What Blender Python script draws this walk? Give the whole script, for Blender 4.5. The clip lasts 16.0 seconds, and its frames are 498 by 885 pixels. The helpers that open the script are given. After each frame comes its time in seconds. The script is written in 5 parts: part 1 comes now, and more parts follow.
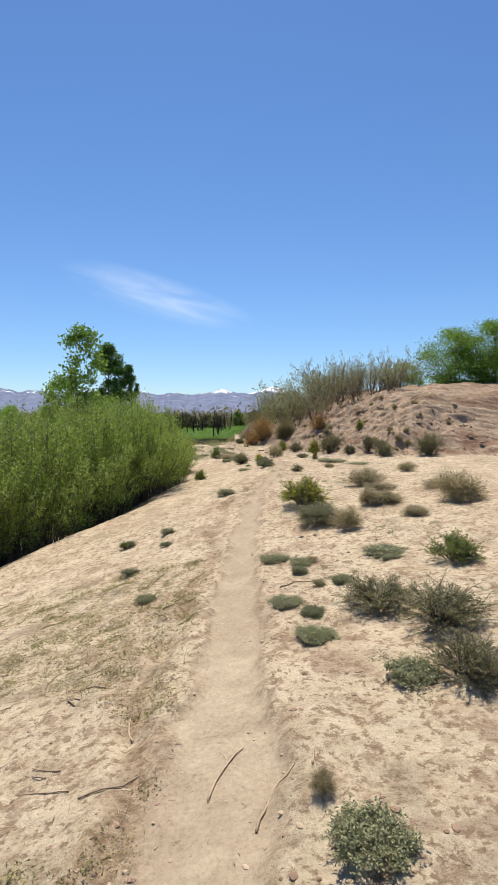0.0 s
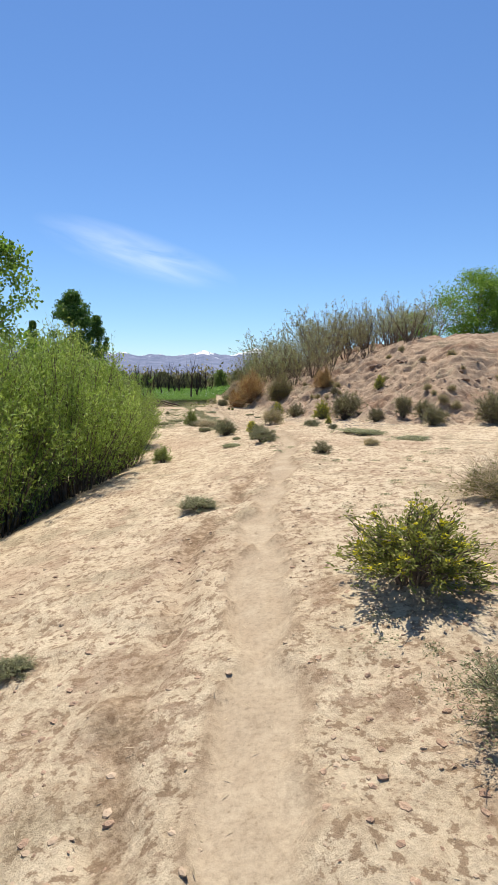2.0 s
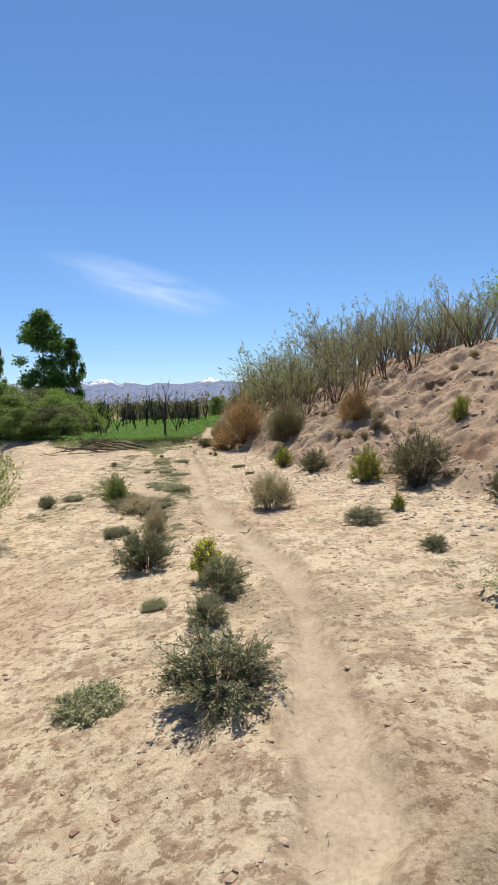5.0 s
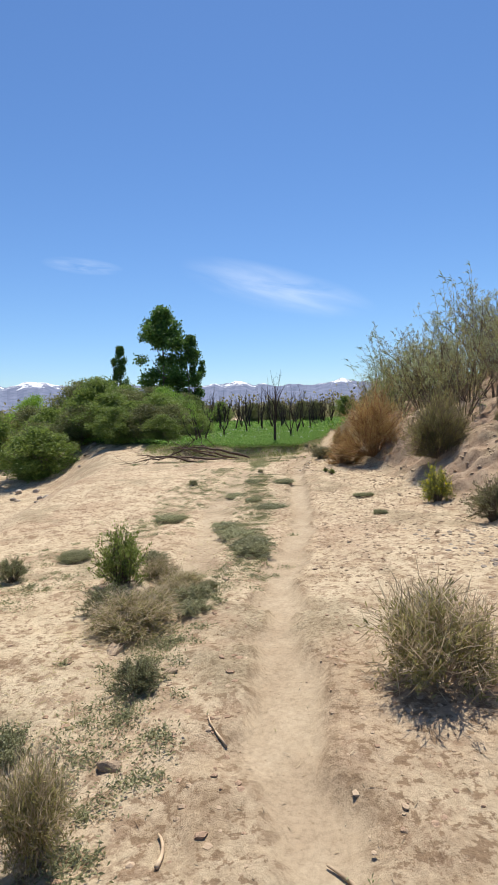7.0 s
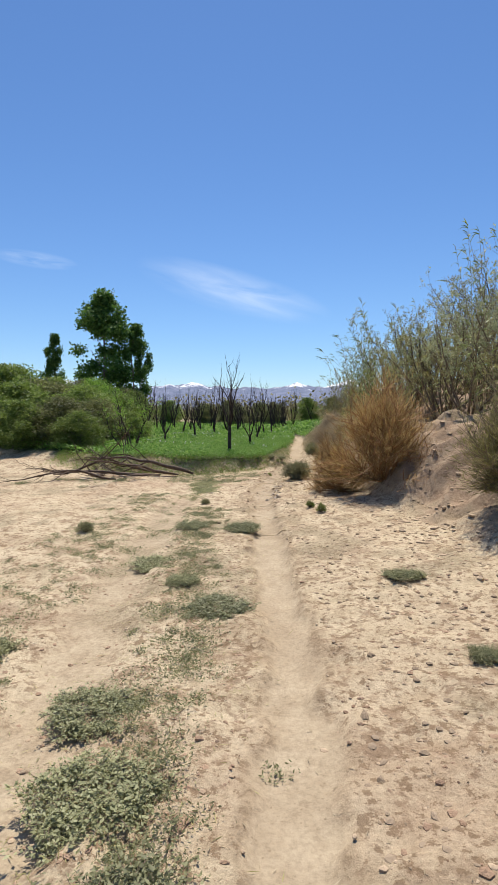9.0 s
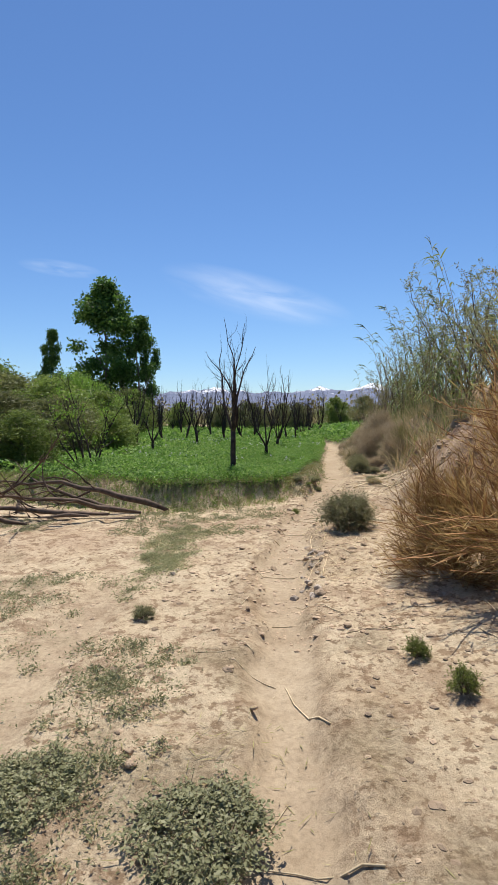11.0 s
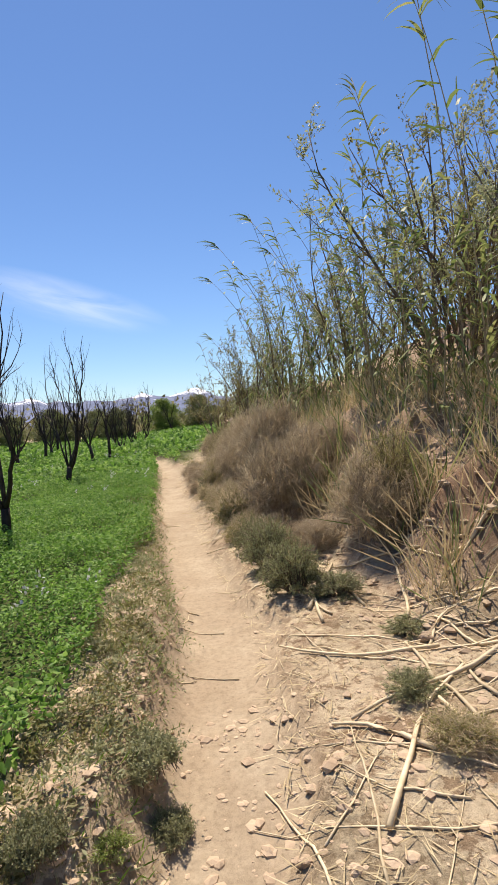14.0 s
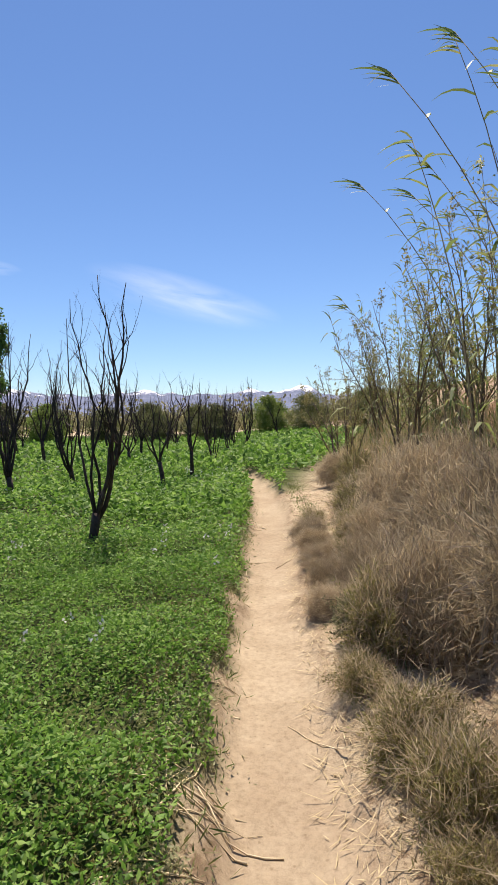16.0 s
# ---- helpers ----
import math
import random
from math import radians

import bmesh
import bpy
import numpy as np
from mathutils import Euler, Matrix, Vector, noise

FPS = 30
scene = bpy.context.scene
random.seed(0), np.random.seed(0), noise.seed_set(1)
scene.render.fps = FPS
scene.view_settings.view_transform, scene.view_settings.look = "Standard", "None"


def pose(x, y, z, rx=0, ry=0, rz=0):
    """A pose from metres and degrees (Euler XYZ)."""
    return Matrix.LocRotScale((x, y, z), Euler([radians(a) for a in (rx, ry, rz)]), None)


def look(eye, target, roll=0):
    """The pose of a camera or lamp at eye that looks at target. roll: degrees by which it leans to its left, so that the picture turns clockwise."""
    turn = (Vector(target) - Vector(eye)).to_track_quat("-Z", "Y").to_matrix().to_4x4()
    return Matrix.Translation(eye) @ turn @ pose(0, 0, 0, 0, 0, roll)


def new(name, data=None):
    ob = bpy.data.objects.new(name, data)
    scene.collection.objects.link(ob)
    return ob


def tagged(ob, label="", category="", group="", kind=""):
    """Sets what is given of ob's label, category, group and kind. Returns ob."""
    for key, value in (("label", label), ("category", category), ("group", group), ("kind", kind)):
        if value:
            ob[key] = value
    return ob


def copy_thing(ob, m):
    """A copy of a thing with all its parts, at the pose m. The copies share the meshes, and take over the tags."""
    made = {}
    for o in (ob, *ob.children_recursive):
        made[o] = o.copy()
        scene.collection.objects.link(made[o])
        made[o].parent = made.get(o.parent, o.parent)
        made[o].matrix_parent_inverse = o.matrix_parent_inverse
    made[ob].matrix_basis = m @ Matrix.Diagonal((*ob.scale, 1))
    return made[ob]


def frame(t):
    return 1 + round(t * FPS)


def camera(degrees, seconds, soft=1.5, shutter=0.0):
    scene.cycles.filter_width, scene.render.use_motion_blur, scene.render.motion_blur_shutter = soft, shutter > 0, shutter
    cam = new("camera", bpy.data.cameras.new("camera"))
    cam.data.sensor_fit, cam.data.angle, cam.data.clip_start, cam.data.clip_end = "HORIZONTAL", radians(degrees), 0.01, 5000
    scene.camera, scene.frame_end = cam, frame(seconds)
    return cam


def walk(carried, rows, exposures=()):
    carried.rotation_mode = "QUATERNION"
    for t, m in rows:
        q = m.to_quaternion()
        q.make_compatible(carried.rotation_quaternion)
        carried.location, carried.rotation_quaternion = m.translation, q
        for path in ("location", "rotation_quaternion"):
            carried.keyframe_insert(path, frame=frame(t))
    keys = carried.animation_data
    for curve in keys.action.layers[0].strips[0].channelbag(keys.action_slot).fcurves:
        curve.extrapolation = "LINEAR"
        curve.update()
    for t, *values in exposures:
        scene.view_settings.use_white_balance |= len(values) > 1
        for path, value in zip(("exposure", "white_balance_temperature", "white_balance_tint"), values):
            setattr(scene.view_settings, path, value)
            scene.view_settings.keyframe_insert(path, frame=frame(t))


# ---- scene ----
cam = camera(49.5, 16.0, soft=1.5)
METRES, EYE, TILT, LEAN, TURN = 36.0, 1.25, -2.5, 0.0, 0.0
ROWS = [
    (0.0, 0.0, 0.0, 0.0, 0.0, 0.0, -0.0),
    (0.5, -0.0017, 0.0358, -0.0011, -1.2, -2.08, -0.48),
    (1.0, -0.0027, 0.0724, -0.0012, -1.31, -2.98, -0.02),
    (1.5, -0.0032, 0.1119, -0.0016, -1.23, -3.17, -0.03),
    (2.0, -0.0037, 0.1519, -0.0006, -1.89, -3.96, -0.34),
    (2.5, -0.0023, 0.1894, 0.0021, -3.65, -2.69, 0.05),
    (3.0, 0.0007, 0.2265, 0.005, -5.45, 0.71, 2.29),
    (5.5, 0.0211, 0.3961, 0.0137, -0.31, -1.5, 1.2),
    (6.0, 0.0244, 0.4261, 0.0144, 0.79, -0.3, 0.4),
    (6.5, 0.0235, 0.4543, 0.0152, 7.39, -0.69, 0.26),
    (7.0, 0.0192, 0.4817, 0.0161, 12.72, -0.9, 0.86),
    (7.5, 0.0125, 0.5103, 0.0169, 14.76, -0.79, 0.64),
    (8.0, 0.0073, 0.54, 0.0176, 9.82, -0.7, -0.41),
    (8.5, 0.0025, 0.5698, 0.0182, 7.91, -0.7, -0.4),
    (11.0, -0.0146, 0.7214, 0.0207, 10.35, -0.19, 0.01),
    (11.5, -0.0193, 0.7517, 0.0216, 13.33, -0.39, 0.44),
    (12.0, -0.0231, 0.7802, 0.0222, 10.56, -1.05, 0.49),
    (12.5, -0.0264, 0.8077, 0.0229, 0.07, -1.37, 0.96),
    (13.0, -0.0276, 0.8367, 0.0236, -3.87, -1.08, 3.34),
    (13.5, -0.0264, 0.8671, 0.025, -7.59, -1.17, 4.08),
    (14.0, -0.0239, 0.8948, 0.0276, -7.92, -0.24, 4.26),
    (14.5, -0.0216, 0.9217, 0.0307, -7.28, 0.71, 2.16),
    (15.0, -0.021, 0.9452, 0.0339, -2.38, 0.79, 0.8),
    (15.5, -0.0218, 0.9681, 0.0364, 1.08, 0.5, 0.81),
    (16.0, -0.0237, 0.9929, 0.0377, 3.12, -0.03, 0.98),
]
walk(cam, [(t, pose(0, 0, EYE, TILT, LEAN, TURN) @ pose(METRES * x, METRES * y, METRES * z, 90 + pitch, roll, yaw)) for t, x, y, z, yaw, pitch, roll in ROWS],
     exposures=[(0.0, 0.36, 6500, 10), (1.0, 0.47, 6500, 10), (1.8, 0.50, 6500, 10), (2.4, 0.38, 6500, 10), (3.0, 0.16, 6500, 10), (4.2, 0.32, 6500, 10), (5.5, 0.40, 6500, 10), (7.0, 0.38, 6500, 10), (8.5, 0.37, 6500, 10), (11.0, 0.32, 6550, 11), (12.5, 0.45, 6600, 12), (14.0, 0.53, 6950, 15), (16.0, 0.55, 7000, 16)])

# ---- world, sun ----
SUN_UP, SUN_YAW = 63.0, 6.0
to_sun = Vector((-math.sin(radians(SUN_YAW)) * math.cos(radians(SUN_UP)), math.cos(radians(SUN_YAW)) * math.cos(radians(SUN_UP)), math.sin(radians(SUN_UP))))
world = bpy.data.worlds.new("world")
scene.world = world
world.use_nodes = True
wn = world.node_tree
sky = wn.nodes.new("ShaderNodeTexSky")
sky.sky_type, sky.sun_disc = "NISHITA", False
sky.sun_elevation, sky.sun_rotation = radians(SUN_UP), radians(-SUN_YAW)
sky.altitude, sky.air_density, sky.dust_density, sky.ozone_density = 2200, 1.35, 0.4, 4.0
wn.nodes["Background"].inputs["Strength"].default_value = 0.083
tone = wn.nodes.new("ShaderNodeMix")
tone.data_type, tone.blend_type = "RGBA", "MULTIPLY"
tone.inputs[0].default_value, tone.inputs[7].default_value = 1.0, (0.86, 0.99, 1.16, 1)
wn.links.new(sky.outputs[0], tone.inputs[6])
rich = wn.nodes.new("ShaderNodeHueSaturation")
rich.inputs["Saturation"].default_value = 1.04
wn.links.new(tone.outputs[2], rich.inputs["Color"])
wn.links.new(rich.outputs[0], wn.nodes["Background"].inputs["Color"])
sun = new("sun", bpy.data.lights.new("sun", "SUN"))
sun.data.energy, sun.data.angle, sun.data.color = 5.0, radians(0.53), (1.0, 0.94, 0.83)
sun.matrix_world = look(to_sun * 60, (0, 0, 0))


# ---- materials ----
def nodes_of(name):
    m = bpy.data.materials.new(name)
    m.use_nodes = True
    t = m.node_tree
    return m, t, t.nodes["Principled BSDF"], t.nodes["Material Output"]


def add(t, kind, **inputs):
    n = t.nodes.new(kind)
    for key, value in inputs.items():
        n.inputs[key.replace("_", " ")].default_value = value
    return n


def ramp(t, source, stops):
    n = t.nodes.new("ShaderNodeValToRGB")
    e = n.color_ramp.elements
    while len(e) < len(stops):
        e.new(0.5)
    for k, (p, c) in zip(e, stops):
        k.position, k.color = p, (*c, 1)
    t.links.new(source, n.inputs[0])
    return n.outputs[0]


def mix(t, a, b, factor, mode="MIX"):
    n = t.nodes.new("ShaderNodeMix")
    n.data_type, n.blend_type = "RGBA", mode
    for sock, v in ((n.inputs[6], a), (n.inputs[7], b), (n.inputs[0], factor)):
        if isinstance(v, bpy.types.NodeSocket):
            t.links.new(v, sock)
        elif isinstance(v, tuple):
            sock.default_value = (*v, 1)
        else:
            sock.default_value = v
    return n.outputs[2]


def noise_tex(t, scale, detail=6.0, rough=0.6, coord="Object"):
    c = t.nodes.new("ShaderNodeTexCoord")
    n = add(t, "ShaderNodeTexNoise", Scale=scale, Detail=detail, Roughness=rough)
    t.links.new(c.outputs[coord], n.inputs["Vector"])
    return n.outputs[0]


def bumped(t, bsdf, height, strength, distance):
    b = add(t, "ShaderNodeBump", Strength=strength, Distance=distance)
    t.links.new(height, b.inputs["Height"])
    t.links.new(b.outputs[0], bsdf.inputs["Normal"])


def leaf_material(name, dark, mid, light, through_light=0.4, rough=0.55):
    """Leaves: colour differs from leaf to leaf and from plant to plant; some light passes through."""
    m, t, bsdf, out = nodes_of(name)
    isle = t.nodes.new("ShaderNodeNewGeometry").outputs["Random Per Island"]
    own = t.nodes.new("ShaderNodeObjectInfo").outputs["Random"]
    c = ramp(t, isle, [(0.0, dark), (0.5, mid), (1.0, light)])
    n = noise_tex(t, 4.0, 3.0)
    c = mix(t, c, mid, ramp(t, n, [(0.4, (0, 0, 0)), (0.6, (0.5, 0.5, 0.5))]))
    hue = add(t, "ShaderNodeHueSaturation")
    v = add(t, "ShaderNodeMapRange")
    v.inputs["To Min"].default_value, v.inputs["To Max"].default_value = 0.8, 1.18
    t.links.new(own, v.inputs[0])
    t.links.new(v.outputs[0], hue.inputs["Value"])
    t.links.new(c, hue.inputs["Color"])
    t.links.new(hue.outputs[0], bsdf.inputs["Base Color"])
    bsdf.inputs["Roughness"].default_value = rough
    bsdf.inputs["Specular IOR Level"].default_value = 0.3
    tr = t.nodes.new("ShaderNodeBsdfTranslucent")
    t.links.new(hue.outputs[0], tr.inputs["Color"])
    mx = add(t, "ShaderNodeMixShader", Fac=through_light)
    t.links.new(bsdf.outputs[0], mx.inputs[1])
    t.links.new(tr.outputs[0], mx.inputs[2])
    t.links.new(mx.outputs[0], out.inputs["Surface"])
    return m


def solid_material(name, dark, light, scale=8.0, rough=0.85, bump=0.4, distance=0.01, vary=0.0):
    m, t, bsdf, out = nodes_of(name)
    n = noise_tex(t, scale)
    c = ramp(t, n, [(0.3, dark), (0.7, light)])
    if vary:
        own = t.nodes.new("ShaderNodeObjectInfo").outputs["Random"]
        hue = add(t, "ShaderNodeHueSaturation")
        v = add(t, "ShaderNodeMapRange")
        v.inputs["To Min"].default_value, v.inputs["To Max"].default_value = 1 - vary, 1 + vary
        t.links.new(own, v.inputs[0])
        t.links.new(v.outputs[0], hue.inputs["Value"])
        t.links.new(c, hue.inputs["Color"])
        c = hue.outputs[0]
    t.links.new(c, bsdf.inputs["Base Color"])
    bsdf.inputs["Roughness"].default_value = rough
    bsdf.inputs["Specular IOR Level"].default_value = 0.25
    bumped(t, bsdf, noise_tex(t, scale * 5), bump, distance)
    return m


def ground_material():
    """Dry pale loam; trodden path, field soil and the stony bank by painted masks of the mesh."""
    m, t, bsdf, out = nodes_of("dry_loam")
    attr = {}
    for k in ("path", "field", "bank", "litter", "edge"):
        a = t.nodes.new("ShaderNodeAttribute")
        a.attribute_name = k
        attr[k] = a.outputs["Fac"]
    big, mid_n, fine = noise_tex(t, 0.4, 4), noise_tex(t, 3.4, 10, 0.72), noise_tex(t, 42.0, 8, 0.75)
    nz = add(t, "ShaderNodeTexNoise", Scale=5.0, Detail=12.0, Roughness=0.74, Distortion=0.25)
    co0 = t.nodes.new("ShaderNodeTexCoord")
    t.links.new(co0.outputs["Object"], nz.inputs["Vector"])
    crust = nz.outputs[0]
    base = ramp(t, mid_n, [(0.34, (0.39, 0.295, 0.19)), (0.44, (0.50, 0.395, 0.265)), (0.57, (0.59, 0.482, 0.333))])
    base = mix(t, base, (0.40, 0.275, 0.185), ramp(t, big, [(0.52, (0, 0, 0)), (0.68, (0.55, 0.55, 0.55))]))
    base = mix(t, base, (0.27, 0.18, 0.115), ramp(t, crust, [(0.54, (0, 0, 0)), (0.575, (0.65, 0.65, 0.65)), (0.70, (0.85, 0.85, 0.85))]))
    blot = noise_tex(t, 1.7, 12, 0.68)
    base = mix(t, base, (0.29, 0.195, 0.125), ramp(t, blot, [(0.56, (0, 0, 0)), (0.60, (0.6, 0.6, 0.6))]))
    n3 = add(t, "ShaderNodeTexNoise", Scale=17.0, Detail=10.0, Roughness=0.72)
    t.links.new(co0.outputs["Object"], n3.inputs["Vector"])
    bits = n3.outputs[0]
    base = mix(t, base, (0.23, 0.15, 0.09), ramp(t, bits, [(0.535, (0, 0, 0)), (0.565, (0.8, 0.8, 0.8))]))
    base = mix(t, base, (0.56, 0.44, 0.30), ramp(t, bits, [(0.36, (0.6, 0.6, 0.6)), (0.42, (0, 0, 0))]))
    rim = ramp(t, bits, [(0.40, (0.42, 0.31, 0.20)), (0.52, (0.24, 0.16, 0.095)), (0.66, (0.17, 0.11, 0.065))])
    base = mix(t, base, rim, attr["edge"])
    path = ramp(t, crust, [(0.33, (0.455, 0.366, 0.256)), (0.5, (0.405, 0.322, 0.222)), (0.66, (0.325, 0.25, 0.167))])
    path = mix(t, path, (0.33, 0.25, 0.167), ramp(t, blot, [(0.44, (0, 0, 0)), (0.60, (0.75, 0.75, 0.75))]))
    c = mix(t, base, path, attr["path"])
    rock = ramp(t, crust, [(0.32, (0.16, 0.105, 0.07)), (0.46, (0.315, 0.22, 0.148)), (0.64, (0.45, 0.34, 0.235))])
    rock = mix(t, rock, (0.17, 0.085, 0.05), ramp(t, big, [(0.52, (0, 0, 0)), (0.60, (0.65, 0.65, 0.65))]))
    c = mix(t, c, rock, attr["bank"])
    litter = ramp(t, fine, [(0.35, (0.17, 0.13, 0.08)), (0.6, (0.34, 0.28, 0.18))])
    c = mix(t, c, litter, attr["litter"])
    soil = ramp(t, mid_n, [(0.35, (0.05, 0.065, 0.022)), (0.65, (0.10, 0.12, 0.04))])
    c = mix(t, c, soil, attr["field"])
    c = mix(t, c, ramp(t, fine, [(0.3, (0.62, 0.6, 0.58)), (0.55, (1, 1, 1)), (0.75, (1.12, 1.1, 1.08))]), 0.8, "MULTIPLY")
    v = add(t, "ShaderNodeTexVoronoi", Scale=26.0)
    v.feature = "F1"
    co = t.nodes.new("ShaderNodeTexCoord")
    t.links.new(co.outputs["Object"], v.inputs["Vector"])
    speck = ramp(t, v.outputs["Distance"], [(0.06, (0.6, 0.55, 0.5)), (0.16, (1, 1, 1))])
    c = mix(t, c, speck, 0.55, "MULTIPLY")
    t.links.new(c, bsdf.inputs["Base Color"])
    bsdf.inputs["Roughness"].default_value = 0.95
    bsdf.inputs["Specular IOR Level"].default_value = 0.12
    h = mix(t, fine, crust, 0.5)
    h = mix(t, h, (0.5, 0.5, 0.5), ramp(t, attr["path"], [(0.0, (0, 0, 0)), (1.0, (0.7, 0.7, 0.7))]))
    bumped(t, bsdf, h, 0.85, 0.036)
    return m


M_ground = ground_material()
M_grey = leaf_material("grey_green_leaves", (0.15, 0.15, 0.07), (0.26, 0.265, 0.13), (0.39, 0.39, 0.22), 0.38)
M_dark = leaf_material("dark_olive_leaves", (0.12, 0.115, 0.05), (0.215, 0.205, 0.095), (0.33, 0.31, 0.165), 0.38)
M_yellow = leaf_material("yellow_green_leaves", (0.17, 0.19, 0.04), (0.30, 0.32, 0.07), (0.44, 0.43, 0.13), 0.42)
M_green = leaf_material("fresh_green_leaves", (0.09, 0.17, 0.02), (0.18, 0.31, 0.04), (0.29, 0.44, 0.08), 0.5)
M_willow = leaf_material("willow_leaves", (0.12, 0.18, 0.024), (0.25, 0.335, 0.052), (0.43, 0.51, 0.13), 0.34)
M_poplar = leaf_material("poplar_leaves", (0.04, 0.085, 0.018), (0.085, 0.165, 0.032), (0.16, 0.27, 0.06), 0.4)
M_clover = leaf_material("clover_leaves", (0.06, 0.14, 0.02), (0.165, 0.325, 0.048), (0.37, 0.52, 0.14), 0.48)
M_orange = leaf_material("rusty_twigs", (0.28, 0.165, 0.055), (0.48, 0.325, 0.125), (0.66, 0.50, 0.23), 0.45)
M_scrub = leaf_material("scrub_leaves", (0.09, 0.14, 0.025), (0.18, 0.25, 0.05), (0.30, 0.37, 0.10), 0.45)
M_scrub_dull = leaf_material("dull_scrub_leaves", (0.08, 0.095, 0.03), (0.16, 0.175, 0.06), (0.27, 0.27, 0.11), 0.4)
M_fresh = leaf_material("fresh_shrub_leaves", (0.12, 0.16, 0.035), (0.22, 0.275, 0.065), (0.34, 0.385, 0.13), 0.45)
M_mat = leaf_material("mat_leaves", (0.20, 0.205, 0.10), (0.32, 0.325, 0.17), (0.45, 0.44, 0.26), 0.42)
M_olive = leaf_material("olive_twigs", (0.15, 0.135, 0.045), (0.28, 0.255, 0.10), (0.42, 0.375, 0.17), 0.42)
M_heap = leaf_material("dead_brushwood", (0.23, 0.175, 0.105), (0.47, 0.375, 0.24), (0.70, 0.59, 0.42), 0.45)
M_brown = leaf_material("dead_brown_twigs", (0.29, 0.22, 0.135), (0.49, 0.395, 0.26), (0.66, 0.555, 0.395), 0.5)
M_straw = leaf_material("straw", (0.34, 0.26, 0.14), (0.50, 0.40, 0.23), (0.66, 0.55, 0.35), 0.25)
M_reed = leaf_material("reed_leaves", (0.08, 0.13, 0.035), (0.19, 0.245, 0.075), (0.38, 0.37, 0.15), 0.42)
M_pale = leaf_material("pale_new_leaves", (0.20, 0.22, 0.10), (0.34, 0.36, 0.19), (0.50, 0.50, 0.32), 0.42)
M_flower = leaf_material("yellow_petals", (0.60, 0.50, 0.02), (0.75, 0.66, 0.03), (0.82, 0.76, 0.08), 0.3)
M_white = leaf_material("white_petals", (0.6, 0.6, 0.55), (0.7, 0.7, 0.66), (0.8, 0.8, 0.76), 0.3)
M_cane = solid_material("reed_cane", (0.19, 0.15, 0.085), (0.40, 0.31, 0.18), 6, 0.6, 0.2, 0.004, 0.25)
M_wood = solid_material("weathered_twig_wood", (0.09, 0.065, 0.045), (0.22, 0.165, 0.12), 14, 0.85, 0.4, 0.005, 0.2)
M_char = solid_material("charred_bark", (0.022, 0.016, 0.014), (0.085, 0.062, 0.052), 12, 0.85, 0.6, 0.01, 0.25)
M_bark = solid_material("grey_bark", (0.10, 0.085, 0.065), (0.24, 0.20, 0.155), 10, 0.9, 0.6, 0.02)
M_stone = solid_material("dusty_stone", (0.27, 0.195, 0.13), (0.45, 0.34, 0.235), 9, 0.9, 0.5, 0.01, 0.3)
M_cobble = solid_material("grey_river_stone", (0.27, 0.22, 0.175), (0.47, 0.40, 0.33), 9, 0.9, 0.5, 0.01, 0.3)
M_stick = solid_material("dry_stick", (0.26, 0.18, 0.115), (0.48, 0.37, 0.25), 16, 0.85, 0.3, 0.004, 0.35)
M_twig = solid_material("pale_dead_twig", (0.22, 0.16, 0.11), (0.42, 0.33, 0.24), 14, 0.85, 0.3, 0.003, 0.2)
M_rust = solid_material("rusty_stem", (0.17, 0.085, 0.04), (0.36, 0.20, 0.09), 10, 0.8, 0.3, 0.003, 0.2)
M_stalk = solid_material("bleached_stalk", (0.48, 0.37, 0.22), (0.68, 0.56, 0.38), 20, 0.7, 0.2, 0.003, 0.2)
M_earth = solid_material("reddish_earth", (0.19, 0.115, 0.075), (0.40, 0.28, 0.19), 5, 0.95, 0.8, 0.03, 0.2)
M_mud = solid_material("mud_wall", (0.24, 0.15, 0.11), (0.36, 0.24, 0.17), 2, 0.95, 0.5, 0.03)

# ---- lie of the land ----
def line(v, *pairs):
    return np.interp(v, [p[0] for p in pairs], [p[1] for p in pairs])


def step(a, b, v):
    u = np.clip((v - a) / (b - a), 0, 1)
    return u * u * (3 - 2 * u)


def grain(x, y, size, seed=0):
    """Smooth random heights from -1 to 1 with lumps of that size."""
    x, y = np.asarray(x, float) / size, np.asarray(y, float) / size
    i, j = np.floor(x).astype(np.int64), np.floor(y).astype(np.int64)
    u, v = x - i, y - j
    u, v = u * u * (3 - 2 * u), v * v * (3 - 2 * v)

    def cell(a, b):
        h = (a * 374761393 + b * 668265263 + seed * 974634777) & 0x7FFFFFFF
        h = ((h ^ (h >> 13)) * 1274126177) & 0x7FFFFFFF
        return ((h ^ (h >> 16)) & 0xFFFF) / 32767.5 - 1

    return (cell(i, j) * (1 - u) + cell(i + 1, j) * u) * (1 - v) + (cell(i, j + 1) * (1 - u) + cell(i + 1, j + 1) * u) * v


def path_x(y):
    return line(y, (-8, -0.3), (0, -0.15), (3.8, -0.12), (6.2, -0.1), (9.7, 0.1), (11.3, 0.4), (14.8, 0.9), (16.8, 0.97), (18.5, 0.6), (19.7, 0.28),
                (21.7, -0.05), (24.3, -0.2), (28, -0.75), (30, -1.0), (31.5, -1.02), (33, -0.82), (34.5, -0.7), (36.8, -0.85), (38.5, -0.9), (42, -0.98), (44, -1.1), (46.5, -1.45), (49, -2.6), (60, -6))


